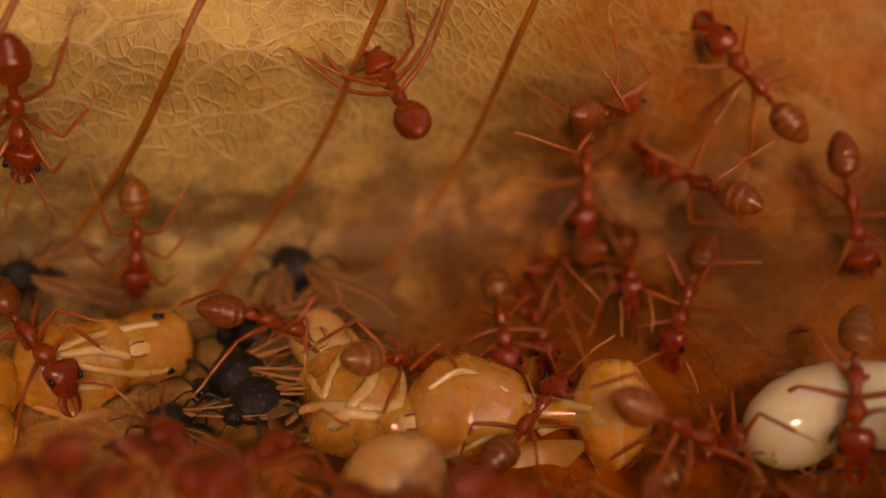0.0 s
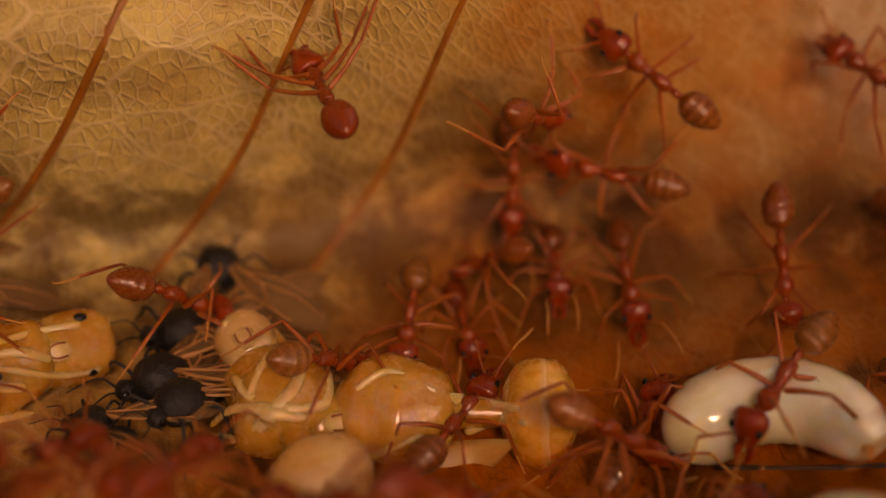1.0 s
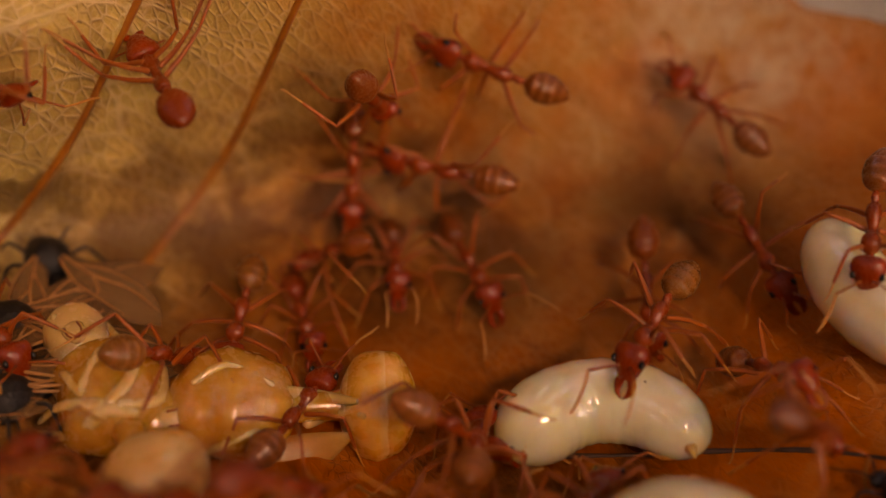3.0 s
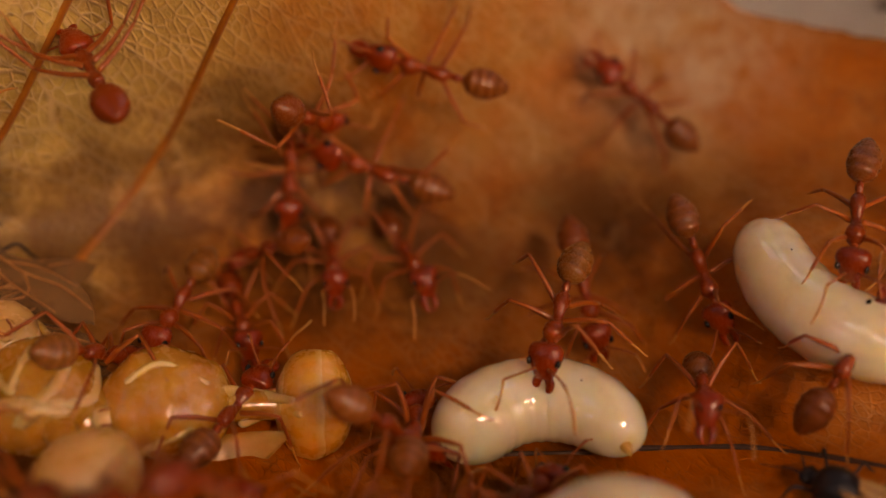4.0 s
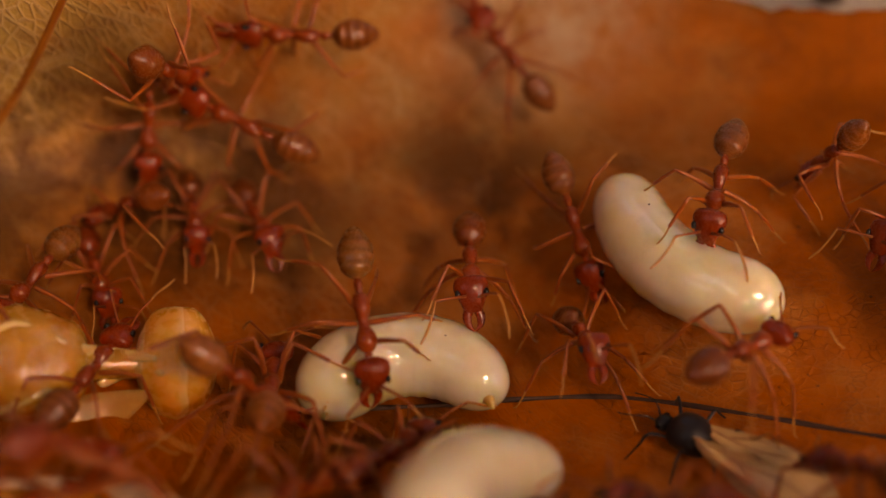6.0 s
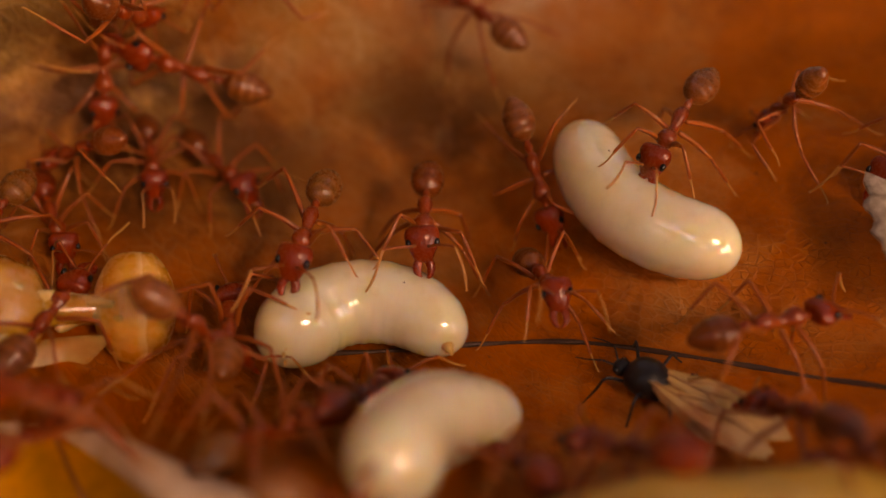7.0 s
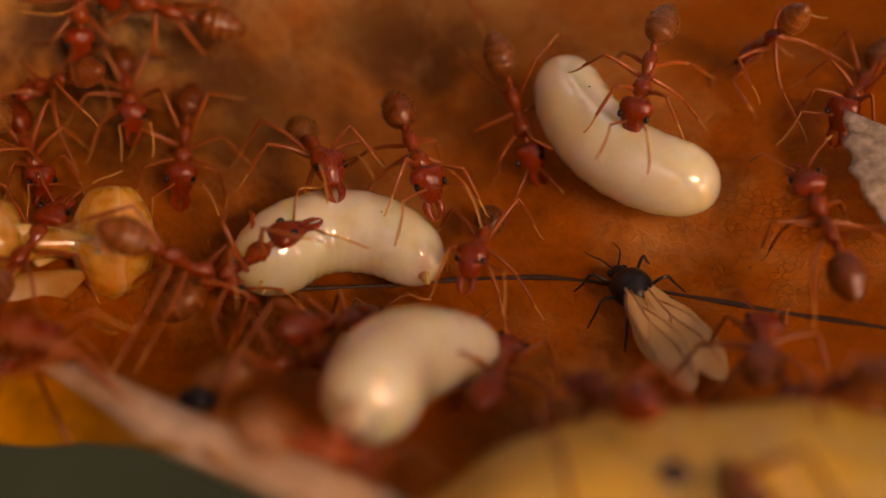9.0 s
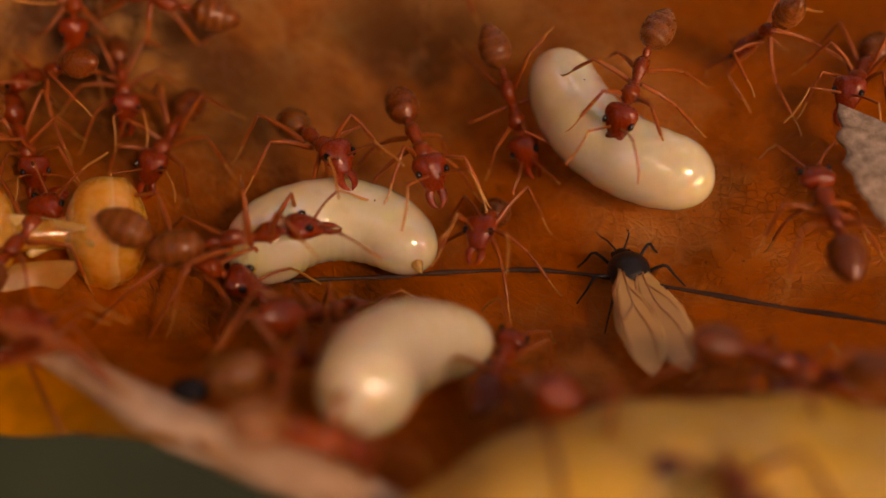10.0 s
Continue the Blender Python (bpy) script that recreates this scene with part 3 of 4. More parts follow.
def pupa(head, mid, tail, sizes, skins, label, limbs, eye=True):
    """A naked queen pupa: head, thorax and abdomen, with legs, feelers and wing buds folded on its belly.
    head, mid, tail in mm; sizes are the half axes of the three; limbs: name, places on the belly (along, across), radii, flatness."""
    head, mid, tail = Vector(head), Vector(mid), Vector(tail)
    x = (head - tail).normalized()
    m = frame_of(x, toward_eye(mid), mid)
    root = thing("pupa", m, label, "pupa", "brood")
    back = m.inverted()
    hl, tl = (back @ (head * MM)) / MM, (back @ (tail * MM)) / MM
    hs, ms, ts = sizes
    body, limb_skin, rear, brow = skins if len(skins) == 4 else (*skins, skins[0])

    def lay(name, me, mat, p, way=(1, 0, 0), up=(0, 0, 1), lab=""):
        return part(name, me, mat, root, frame_of(way, up, p), lab)

    def skin_height(u, v):
        """How high the belly lies at (u, v): the highest of the three bodies."""
        z = 0.1
        for c, r in ((hl, hs), (Vector((0, 0, 0)), ms), (tl, ts)):
            q = 1 - ((u - c.x) / r[0]) ** 2 - ((v - c.y) / r[1]) ** 2
            if q > 0:
                z = max(z, c.z + r[2] * math.sqrt(q))
        return z

    hd = lay("head", egg(*hs, 18, nose=-0.12, lump=0.12, box=2.9), brow, hl, hl - Vector((0, 0, hl.z * 0.5)))
    SUPPORTS.append(hd)
    SUPPORTS.append(lay("thorax", egg(*ms, 22, 0.018, 4, 0.1, 0.2, 2.6), body, (0, 0, 0)))
    SUPPORTS.append(lay("abdomen", egg(*ts, 24, 0.012, 4, 0.0, 0.07, 2.05), rear, tl, -tl, (0, 0, 1), "swollen ringed abdomen"))
    w, e = tl.normalized() * (ms[0] * 0.8), tl - tl.normalized() * (ts[0] * 0.7)
    lay("petiole", tube([w, (w + e) / 2 + Vector((0, 0, 0.25)), e], [0.95, 0.7, 0.85], 12, 4), body, (0, 0, 0), lab="narrow waist")
    face = part("face", lathe([(-0.75, 0.28, 0.12, 0), (-0.3, 0.5, 0.2, 0.05), (0.3, 0.55, 0.22, 0), (0.7, 0.3, 0.12, -0.05)], 12), limb_skin, hd,
                shift(-hs[0] * 0.35, 0, hs[2] * 0.90), "folded jaws and face plate")
    for s in (-1, 1):
        part("jaw", tube([(0.3, s * 0.34, 0.2), (-0.25, s * 0.36, 0.24), (-0.62, s * 0.12, 0.16)], [0.06, 0.05, 0.03], 6, 3), LEG_RED, face)
        if eye:
            part("eye", egg(0.36, 0.28, 0.24, 12), EYE_BLACK, hd, shift(hs[0] * 0.28, s * hs[1] * 0.72, hs[2] * 0.62), "black compound eye")
    for name, places, radii, flat in limbs:
        pts = [Vector((u, v, skin_height(u, v) + 0.10)) for u, v in places]
        radii = [0.1 * radii[0], *radii, 0.1 * radii[-1]]          # rounded ends
        pts = [pts[0] + (pts[0] - pts[1]).normalized() * radii[1], *pts, pts[-1] + (pts[-1] - pts[-2]).normalized() * radii[-2]]
        lay(name, tube(pts, [1.2 * r for r in radii], 9, 5, flat), PUPA_WING if name == "wing_bud" else limb_skin, (0, 0, 0), lab="folded pale wing bud" if name == "wing_bud" else "")
    return root


pupa((-30.2, 46.2, 5.6), (-32.7, 43.8, 6.2), (-36.8, 40.0, 7.2), ((2.3, 1.9, 1.7), (3.3, 2.35, 2.1), (2.8, 2.5, 2.2)), (PUPA, PUPA_LIMB, PUPA),
     "honey-yellow queen pupa with black eyes, lying on its side", [
    ("feeler", [(3.8, 1.1), (2.1, 1.2), (-0.0, 1.1), (-1.9, 0.8)], [0.16, 0.16, 0.15, 0.1], 0.8),
    ("feeler", [(4.4, -1.3), (2.6, -1.2), (0.5, -0.5), (-1.1, 0.2)], [0.16, 0.16, 0.15, 0.1], 0.8),
    ("leg", [(2.0, -0.2), (0.7, 0.4), (-1.0, 0.6)], [0.2, 0.22, 0.14], 0.7),
    ("leg", [(0.5, -1.3), (-0.8, -1.0), (-2.6, -0.8)], [0.2, 0.22, 0.14], 0.7),
    ("wing_bud", [(2.0, -3.4), (-0.1, -2.6), (-2.4, -1.6)], [0.25, 0.42, 0.2], 0.5)])
pupa((-21.3, 48.0, 4.6), (-19.0, 45.0, 3.4), (-15.6, 39.6, 2.9), ((1.8, 1.5, 1.5), (3.1, 2.7, 2.2), (2.2, 2.6, 2.0)), (PUPA, PUPA_LIMB, PUPA_PALE, PUPA_LIMB),
     "pale yellow queen pupa with folded legs, belly up", [
    ("feeler", [(4.4, -1.5), (2.4, -1.5), (0.9, -0.75), (0.45, -0.5)], [0.13, 0.17, 0.17, 0.13], 0.8),
    ("feeler", [(4.6, 0.6), (2.9, 1.5), (0.8, 1.35), (-0.75, 1.15), (-0.95, 0.95)], [0.15, 0.19, 0.19, 0.19, 0.14], 0.8),
    ("lash", [(-0.85, 1.15), (-0.3, 0.5), (0.7, -0.4), (0.95, -0.7)], [0.17, 0.2, 0.2, 0.14], 0.8),
    ("leg", [(-1.9, 0.6), (-0.5, 2.1), (0.5, 3.3)], [0.3, 0.24, 0.16], 0.7),
    ("leg", [(-2.1, 1.2), (-1.2, 2.5), (-0.2, 3.6)], [0.26, 0.24, 0.16], 0.7),
    ("leg", [(-2.3, -0.3), (-2.2, -1.8), (-0.3, -2.7)], [0.3, 0.34, 0.22], 0.7),
    ("leg", [(-2.1, 0.4), (-1.5, -1.0), (-0.1, -1.9)], [0.28, 0.3, 0.2], 0.7),
    ("leg", [(-2.2, 1.3), (-2.2, 0.4), (-2.7, -0.6)], [0.3, 0.4, 0.3], 0.7)], False)
pupa((-16.3, 44.2, 2.6), (-13.3, 45.3, 2.5), (-6.3, 46.3, 1.9), ((1.4, 1.5, 1.3), (3.1, 2.75, 2.3), (1.95, 2.75, 2.35)), (PUPA, PUPA_LIMB, PUPA_DEEP),
     "amber queen pupa with a round orange abdomen", [
    ("wing_bud", [(0.1, 3.2), (-2.2, 2.7), (-4.0, 2.3), (-5.6, 1.7)], [0.4, 0.9, 0.75, 0.15], 0.22),
    ("leg", [(1.6, -1.3), (0.1, -2.0), (-1.9, -1.0)], [0.12, 0.16, 0.12], 0.5),
    ("leg", [(1.3, 2.1), (-0.7, 1.3), (-3.0, 0.6)], [0.12, 0.16, 0.12], 0.5),
    ("leg", [(-3.6, 1.0), (-4.7, 0.6), (-6.1, 0.8)], [0.25, 0.3, 0.15], 0.6),
    ("leg", [(-2.4, -0.6), (-4.1, -0.3), (-5.8, 0.1)], [0.25, 0.28, 0.15], 0.6)], False)
pupa((-40.6, 32.6, 6.9), (-38.8, 35.2, 6.5), (-35.8, 38.2, 5.7), ((1.6, 1.5, 1.4), (2.4, 2.2, 2.0), (2.2, 2.2, 2.0)), (PUPA, PUPA_LIMB, PUPA),
     "amber queen pupa half under its neighbour", [("leg", [(1.0, 1.0), (0.2, 1.4), (-0.8, 0.8)], [0.2, 0.24, 0.15], 0.7)], False)


# ---- dark winged males ----
def wing_mesh(length, width):
    """A thin blade along -x from the hinge at the origin."""
    rows = []
    for i in range(15):
        u = i / 14
        half = width * (0.12 + 0.88 * math.sin(math.pi * min(u * 0.52 + 0.05, 1) ** 1.05)) * (1 - u ** 6)
        rows.append([(-length * u, half * w, 0.12 * math.sin(u * 5 + w * 2) + 0.05 * w) for w in np.linspace(-0.55, 0.45, 7)])
    rings = [r + [(x, y, z - 0.025) for x, y, z in reversed(r)] for r in rows]
    return skin(rings)


def male(m, label, scale=1.0, fold=16, membrane=None, cuticle=None):
    cuticle = cuticle or BLACK
    root = thing("winged_male", m, label, "winged ant", "winged males", scale)
    SUPPORTS_LATER.append(root)
    head = part("head", egg(0.42, 0.46, 0.38, 14), cuticle, root, shift(1.35, 0, 0.1))
    for s in (-1, 1):
        part("eye", egg(0.17, 0.13, 0.17, 10), EYE_BLACK, head, shift(0.1, s * 0.38, 0.08))
        part("antenna", tube([(1.65, s * 0.15, 0.2), (2.1, s * 0.5, 0.55), (2.7, s * 0.7, 0.4), (3.4, s * 0.75, 0.15)], [0.05, 0.04, 0.035, 0.025], 6, 4), cuticle, root)
    part("thorax", lathe([(-1.1, 0.15, 0.15, 0.1), (-0.9, 0.62, 0.58, 0.12), (-0.2, 0.98, 0.88, 0.25), (0.6, 0.9, 0.78, 0.22), (1.0, 0.5, 0.46, 0.12), (1.2, 0.1, 0.1, 0.1)], 16, 4), cuticle, root)
    part("scutellum", egg(0.3, 0.45, 0.16, 12), cuticle, root, shift(-0.55, 0, 0.72))
    part("abdomen", lathe([(-2.7, 0.05, 0.05, -0.2), (-2.4, 0.3, 0.28, -0.2), (-1.8, 0.5, 0.44, -0.18), (-1.3, 0.36, 0.32, -0.1), (-1.0, 0.12, 0.12, 0.05)], 14, 4), cuticle, root)
    for s in (-1, 1):
        for long, wide, turn, up in ((6.4, 2.2, fold, 0.70 + 0.05 * s), (4.6, 1.7, fold + 6, 0.5 + 0.04 * s)):
            w = part("wing", wing_mesh(long, wide), membrane or WING, root, shift(-0.35, s * 0.42, up) @ pose(0, 0, 0, s * 7, -5, -s * turn), "dusky see-through wing" if membrane else "amber see-through wing")
            part("wing_vein", tube([(0, 0.1, 0.06), (-long * 0.3, wide * 0.33, 0.15), (-long * 0.75, wide * 0.28, 0.03)], [0.07, 0.06, 0.03], 6, 4), WING_VEIN, w)
            part("wing_vein", tube([(0, 0, 0.06), (-long * 0.35, 0.0, 0.14), (-long * 0.62, -wide * 0.22, 0.08), (-long * 0.9, -wide * 0.2, 0.02)], [0.06, 0.05, 0.045, 0.02], 6, 4), WING_VEIN, w)
            part("wing_vein", tube([(-long * 0.35, 0, 0.14), (-long * 0.48, wide * 0.2, 0.13), (-long * 0.5, wide * 0.32, 0.1)], [0.045, 0.045, 0.04], 6, 3), WING_VEIN, w)
            part("wing_vein", tube([(-long * 0.2, -0.02, 0.12), (-long * 0.4, -wide * 0.3, 0.1), (-long * 0.7, -wide * 0.42, 0.05)], [0.045, 0.04, 0.02], 6, 3), WING_VEIN, w)
        for x, yaw in ((0.6, 40), (-0.1, -8), (-0.7, -52)):
            c, sn = math.cos(radians(yaw)), math.sin(radians(yaw))
            pts = [(x, s * 0.35, -0.2), (x + 1.2 * sn, s * (0.35 + 1.2 * c), 0.55), (x + 1.7 * sn, s * (0.35 + 1.75 * c), -0.1), (x + 2.5 * sn, s * (0.35 + 2.5 * c), -1.15)]
            part("leg", tube(pts, [0.09, 0.08, 0.06, 0.03], 6, 3), cuticle, root)
    return root


SUPPORTS_LATER = []
MOVES = []          # (object, rows) for motions()


def male_frame(head, body, lift=0.0):
    return frame_of(Vector(head) - Vector(body), leaf_up(body), Vector(body) + leaf_up(body) * lift)


# the workers tug the first grub to and fro on the floor: seconds, mm across, mm up the leaf
TUGS = ((0.0, 0.0, 1.3), (0.5, -0.1, 1.35), (1.0, -0.2, 1.4), (1.5, -0.5, 1.4), (2.0, -0.6, 1.2), (2.5, -0.4, 0.65), (4.0, -0.35, 0.55), (4.5, -0.3, 0.45),
        (5.5, -0.35, 0.5), (7.0, -0.45, 0.35), (8.5, -0.5, 0.5), (9.0, -0.52, 0.8), (9.5, -0.55, 1.05), (10.0, -0.55, 1.05))
rest = first_larva.matrix_basis.copy()
MOVES.append((first_larva, [(t, rest @ shift(x, 0, z)) for t, x, z in TUGS]))
STAND_TREE = tree_of(SUPPORTS)

# one live male walks up the floor and turns; others lie dead in the corner
walker = male(male_frame((16.2, 40.9, 1.6), (17.5, 40.1, 1.7)), "black winged male ant with amber wings walking on the leaf", 1.03, 3)
MOVES.append((walker, [(t, male_frame(h, b)) for t, h, b in (
    (0.0, (16.3, 41.3, 1.7), (17.5, 40.1, 1.7)), (7.9, (16.3, 41.3, 1.7), (17.5, 40.1, 1.7)), (8.3, (16.7, 41.8, 1.7), (17.7, 40.6, 1.8)),
    (8.6, (17.2, 42.4, 1.8), (17.9, 41.0, 1.9)), (9.0, (17.8, 43.2, 2.0), (18.2, 41.6, 2.0)), (9.4, (18.3, 43.7, 2.1), (18.4, 42.1, 2.1)),
    (10.0, (18.5, 43.9, 2.1), (18.5, 42.2, 2.1)))]))
DEAD = (((-26.2, 56.8, 5.2), (-25.2, 55.2, 4.9), 1.4), ((-26.6, 44.6, 4.1), (-25.2, 45.6, 4.0), 1.5), ((-23.8, 42.6, 4.2), (-23.4, 43.6, 4.0), 1.4),
        ((-39.8, 48.2, 8.4), (-38.6, 49.2, 8.0), 1.1), ((-26.9, 49.0, 4.4), (-25.4, 49.6, 4.2), 1.5), ((-28.7, 41.9, 4.2), (-27.2, 41.6, 4.2), 1.05))
for h, b, sc in DEAD:
    male(male_frame(h, b), "dead black winged male ant crumpled among the brood", sc * 0.9, 24, WING_DULL, DEAD_BLACK)
pellet = part("pellet", egg(0.75, 0.62, 0.55, 14, lump=0.2), BLACK, None, Matrix.Translation(Vector((-2.1, 34.5, 2.8)) * MM))
tagged(pellet, "small dull black pellet lying on the leaf floor", "pellet")


# ---- worker ants ----
HEAD = lathe([(-0.95, 0.08, 0.08, 0), (-0.9, 0.62, 0.36, 0), (-0.72, 0.86, 0.52, 0.02), (-0.3, 0.92, 0.6, 0.03), (0.25, 0.76, 0.52, 0.0), (0.7, 0.54, 0.36, -0.06),
              (0.95, 0.40, 0.22, -0.1), (1.0, 0.05, 0.05, -0.1)], 18, 4, 0.04)
JAWS = {s: tube([(0.8, s * 0.22, -0.1), (1.2, s * 0.36, -0.14), (1.62, s * 0.30, -0.18), (1.95, s * 0.04, -0.2)], [0.24, 0.24, 0.17, 0.03], 8, 4, 0.55) for s in (-1, 1)}
EYEBALL = egg(0.23, 0.16, 0.21, 12)
NECK = lathe([(1.7, 0.16, 0.16, 0.05), (1.9, 0.2, 0.2, 0.05), (2.2, 0.16, 0.16, 0.03)], 10, 3)
THORAX = lathe([(-1.05, 0.08, 0.08, 0.05), (-0.95, 0.3, 0.3, 0.06), (-0.55, 0.40, 0.42, 0.14), (-0.1, 0.34, 0.36, 0.16), (0.3, 0.25, 0.24, 0.02), (0.62, 0.28, 0.27, 0.02),
                (1.0, 0.46, 0.44, 0.14), (1.4, 0.5, 0.46, 0.14), (1.7, 0.32, 0.3, 0.06), (1.85, 0.08, 0.08, 0.03)], 14, 4, 0.05)
PETIOLE = lathe([(-1.85, 0.1, 0.1, 0), (-1.7, 0.16, 0.18, 0.02), (-1.4, 0.22, 0.27, 0.08), (-1.15, 0.17, 0.18, 0.04), (-0.95, 0.14, 0.14, 0.04)], 10, 3)
SCAPE = tube([(0, 0, 0), (0.9, 0.05, 0.06), (1.75, 0, 0)], [0.075, 0.06, 0.075], 6, 4)
LASH = tube([(0, 0, 0), (0.7, 0.08, -0.05), (1.5, 0.05, -0.15), (2.15, -0.05, -0.12)], [0.06, 0.06, 0.07, 0.05], 6, 4)


def gaster_mesh():
    """Abdomen with overlapping plates, its front at the origin, pointing along -x."""
    rows = [(0.05, 0.1, 0.1, 0)]
    for x, r in ((-0.1, 0.40), (-0.28, 0.66), (-0.48, 0.82), (-0.52, 0.775), (-0.75, 0.90), (-0.98, 0.945), (-1.02, 0.895), (-1.25, 0.91), (-1.48, 0.87),
                 (-1.52, 0.82), (-1.78, 0.70), (-1.98, 0.56), (-2.02, 0.515), (-2.2, 0.38), (-2.33, 0.22), (-2.38, 0.06)):
        rows.append((x, r * 0.88, r * 0.84, 0))
    rings = []
    for x, ry, rz, _ in rows:
        rings.append([(x, ry * math.cos(2 * math.pi * j / 20), rz * math.sin(2 * math.pi * j / 20)) for j in range(20)])
    return skin(list(reversed(rings)))


GASTER = {k: gaster_mesh() for k in GASTERS}
LEGS = {"front": (1.25, 2.25, 2.9), "middle": (0.35, 2.3, 3.05), "hind": (-0.5, 2.8, 3.5)}      # hip x, thigh, shin with foot
THIGH = {k: tube([(0, 0, 0), (0.25, 0, 0.0), (t * 0.5, 0, 0.10), (t, 0, 0)], [0.13, 0.15, 0.13, 0.085], 7, 3) for k, (_, t, s) in LEGS.items()}
SHIN = {k: tube([(0, 0, 0), (s * 0.3, 0, 0.03), (s * 0.58, 0, 0.02), (s * 0.62, 0, 0.0)], [0.08, 0.10, 0.09, 0.06], 7, 3) for k, (_, t, s) in LEGS.items()}
FEET = {k: tube([(s * 0.6, 0, 0), (s * 0.8, 0.04, 0.0), (s * 0.96, 0.0, 0.05), (s * 1.0, 0.0, 0.16)], [0.06, 0.05, 0.045, 0.02], 6, 3) for k, (_, t, s) in LEGS.items()}
STANCE = {"front": (3.3, 2.5), "middle": (0.3, 3.7), "hind": (-3.6, 3.0)}


def ant_frame(head, tail, scale):
    """The pose of a worker whose head and abdomen centres are given in mm."""
    head, tail = Vector(head), Vector(tail)
    m = frame_of(head - tail, leaf_up((head + tail) / 2), (0, 0, 0))
    m.translation = head * MM - m.to_3x3() @ Vector((2.9, 0, 0.1)) * MM * scale
    return m


def limb(hip, foot, thigh, shin):
    """Poses of thigh and shin that bring the foot from the hip to its place, knee up."""
    way = foot - hip
    d = min(max(way.length, abs(thigh - shin) + 0.3), (thigh + shin) * 0.985)
    u = way.normalized()
    a = (thigh ** 2 - shin ** 2 + d * d) / (2 * d)
    pole = Vector((0, 0, 1)) - u * u.z
    if pole.length < 0.05:
        pole = Vector((1, 0, 0)) - u * u.x
    pole.normalize()
    knee = hip + u * a + pole * math.sqrt(max(thigh ** 2 - a * a, 0))
    end = hip + u * d
    first = frame_of(knee - hip, pole, hip)
    second = frame_of(end - knee, pole, knee)
    return first, first.inverted() @ second


def ant(scale, style, rows, seed, label):
    """A weaver-ant worker. rows: seconds, head centre, abdomen centre in mm."""
    dice = random.Random(seed)
    frames = [(r[0], ant_frame(r[1:4], r[4:7], scale)) for r in rows]
    shown = frames[len(frames) // 2][1]
    root = thing("ant", shown, label, "ant", "worker ants", scale)
    nod = shown.to_3x3().inverted() @ toward_eye(shown.translation / MM)      # heads hang lower on ants that come out of the nest
    nod = min(max(math.degrees(math.atan2(nod.x, nod.z)), 4), 46) + dice.uniform(-5, 8)
    head = part("head", HEAD, HEAD_RED, root, shift(2.9, 0, 0.1) @ pose(0, 0, 0, dice.uniform(-8, 8), nod, dice.uniform(-9, 9)) @ Matrix.Scale(0.93, 4))
    for s in (-1, 1):
        part("mandible", JAWS[s], HEAD_RED, head)
        part("eye", EYEBALL, EYE_BLACK, head, shift(0.02, s * 0.74, 0.32))
        lift, out, bend = dice.uniform(8, 40), dice.uniform(22, 60), dice.uniform(35, 95)
        feeler = part("antenna", SCAPE, LEG_RED, root, shift(3.45, s * 0.3, 0.32) @ pose(0, 0, 0, 0, -lift, s * out))
        part("lash", LASH, FOOT, feeler, shift(1.75, 0, 0) @ pose(0, 0, 0, 0, bend * 0.75, -s * bend * 0.55))
        if len(frames) > 1 or seed % 2:
            beat = [(0.0, 0.0)] + [(t, dice.uniform(-14, 14)) for t in np.arange(0.4, 9.8, 0.6)] + [(10.0, 0.0)]
            MOVES.append((feeler, [(t, shift(3.45, s * 0.3, 0.32) @ pose(0, 0, 0, 0, -lift + 0.6 * w, s * (out + w))) for t, w in beat]))
    part("neck", NECK, BODY_RED, root)
    part("thorax", THORAX, BODY_RED, root)
    part("petiole", PETIOLE, BODY_RED, root)
    part("gaster", GASTER[style], GASTERS[style], root, shift(-1.75, 0, 0.06) @ pose(0, 0, 0, 0, dice.uniform(-16, 8), dice.uniform(-6, 6)) @ Matrix.Scale(1.08, 4))
    inverse = (shown @ Matrix.Scale(scale, 4)).inverted()
    for name, (hip_x, thigh, shin) in LEGS.items():
        for s in (-1, 1):
            hip = Vector((hip_x, s * 0.27, -0.22))
            fx, fy = STANCE[name]
            foot = Vector((fx + dice.uniform(-0.8, 0.8), s * (fy + dice.uniform(-0.5, 0.5)), -1.9))
            top = shown @ ((foot + Vector((0, 0, 3.2))) * MM * scale) / MM
            down = -(shown.to_3x3() @ Vector((0, 0, 1)))
            spot, _, _, _ = STAND_TREE.ray_cast(top, down, 9.0)
            if spot is None:
                spot, _, _, _ = STAND_TREE.find_nearest(top + down * 4)
            local = (inverse @ (spot * MM)) / MM
            if (local - hip).length > (thigh + shin) * 1.15:
                local = foot
            first, second = limb(hip, local, thigh, shin)
            leg = part("leg", THIGH[name], LEG_RED, root, first)
            shank = part("shin", SHIN[name], LEG_RED, leg, second)
            part("foot", FEET[name], FOOT, leg, second)
            if len(frames) > 1:
                MOVES.append((leg, stride(frames, first, s, name)))
    if len(frames) > 1:
        if frames[0][0] > 0:
            frames = [(0.0, frames[0][1]), *frames]
        if frames[-1][0] < 10:
            frames = [*frames, (10.0, frames[-1][1])]
        MOVES.append((root, frames))
    return root


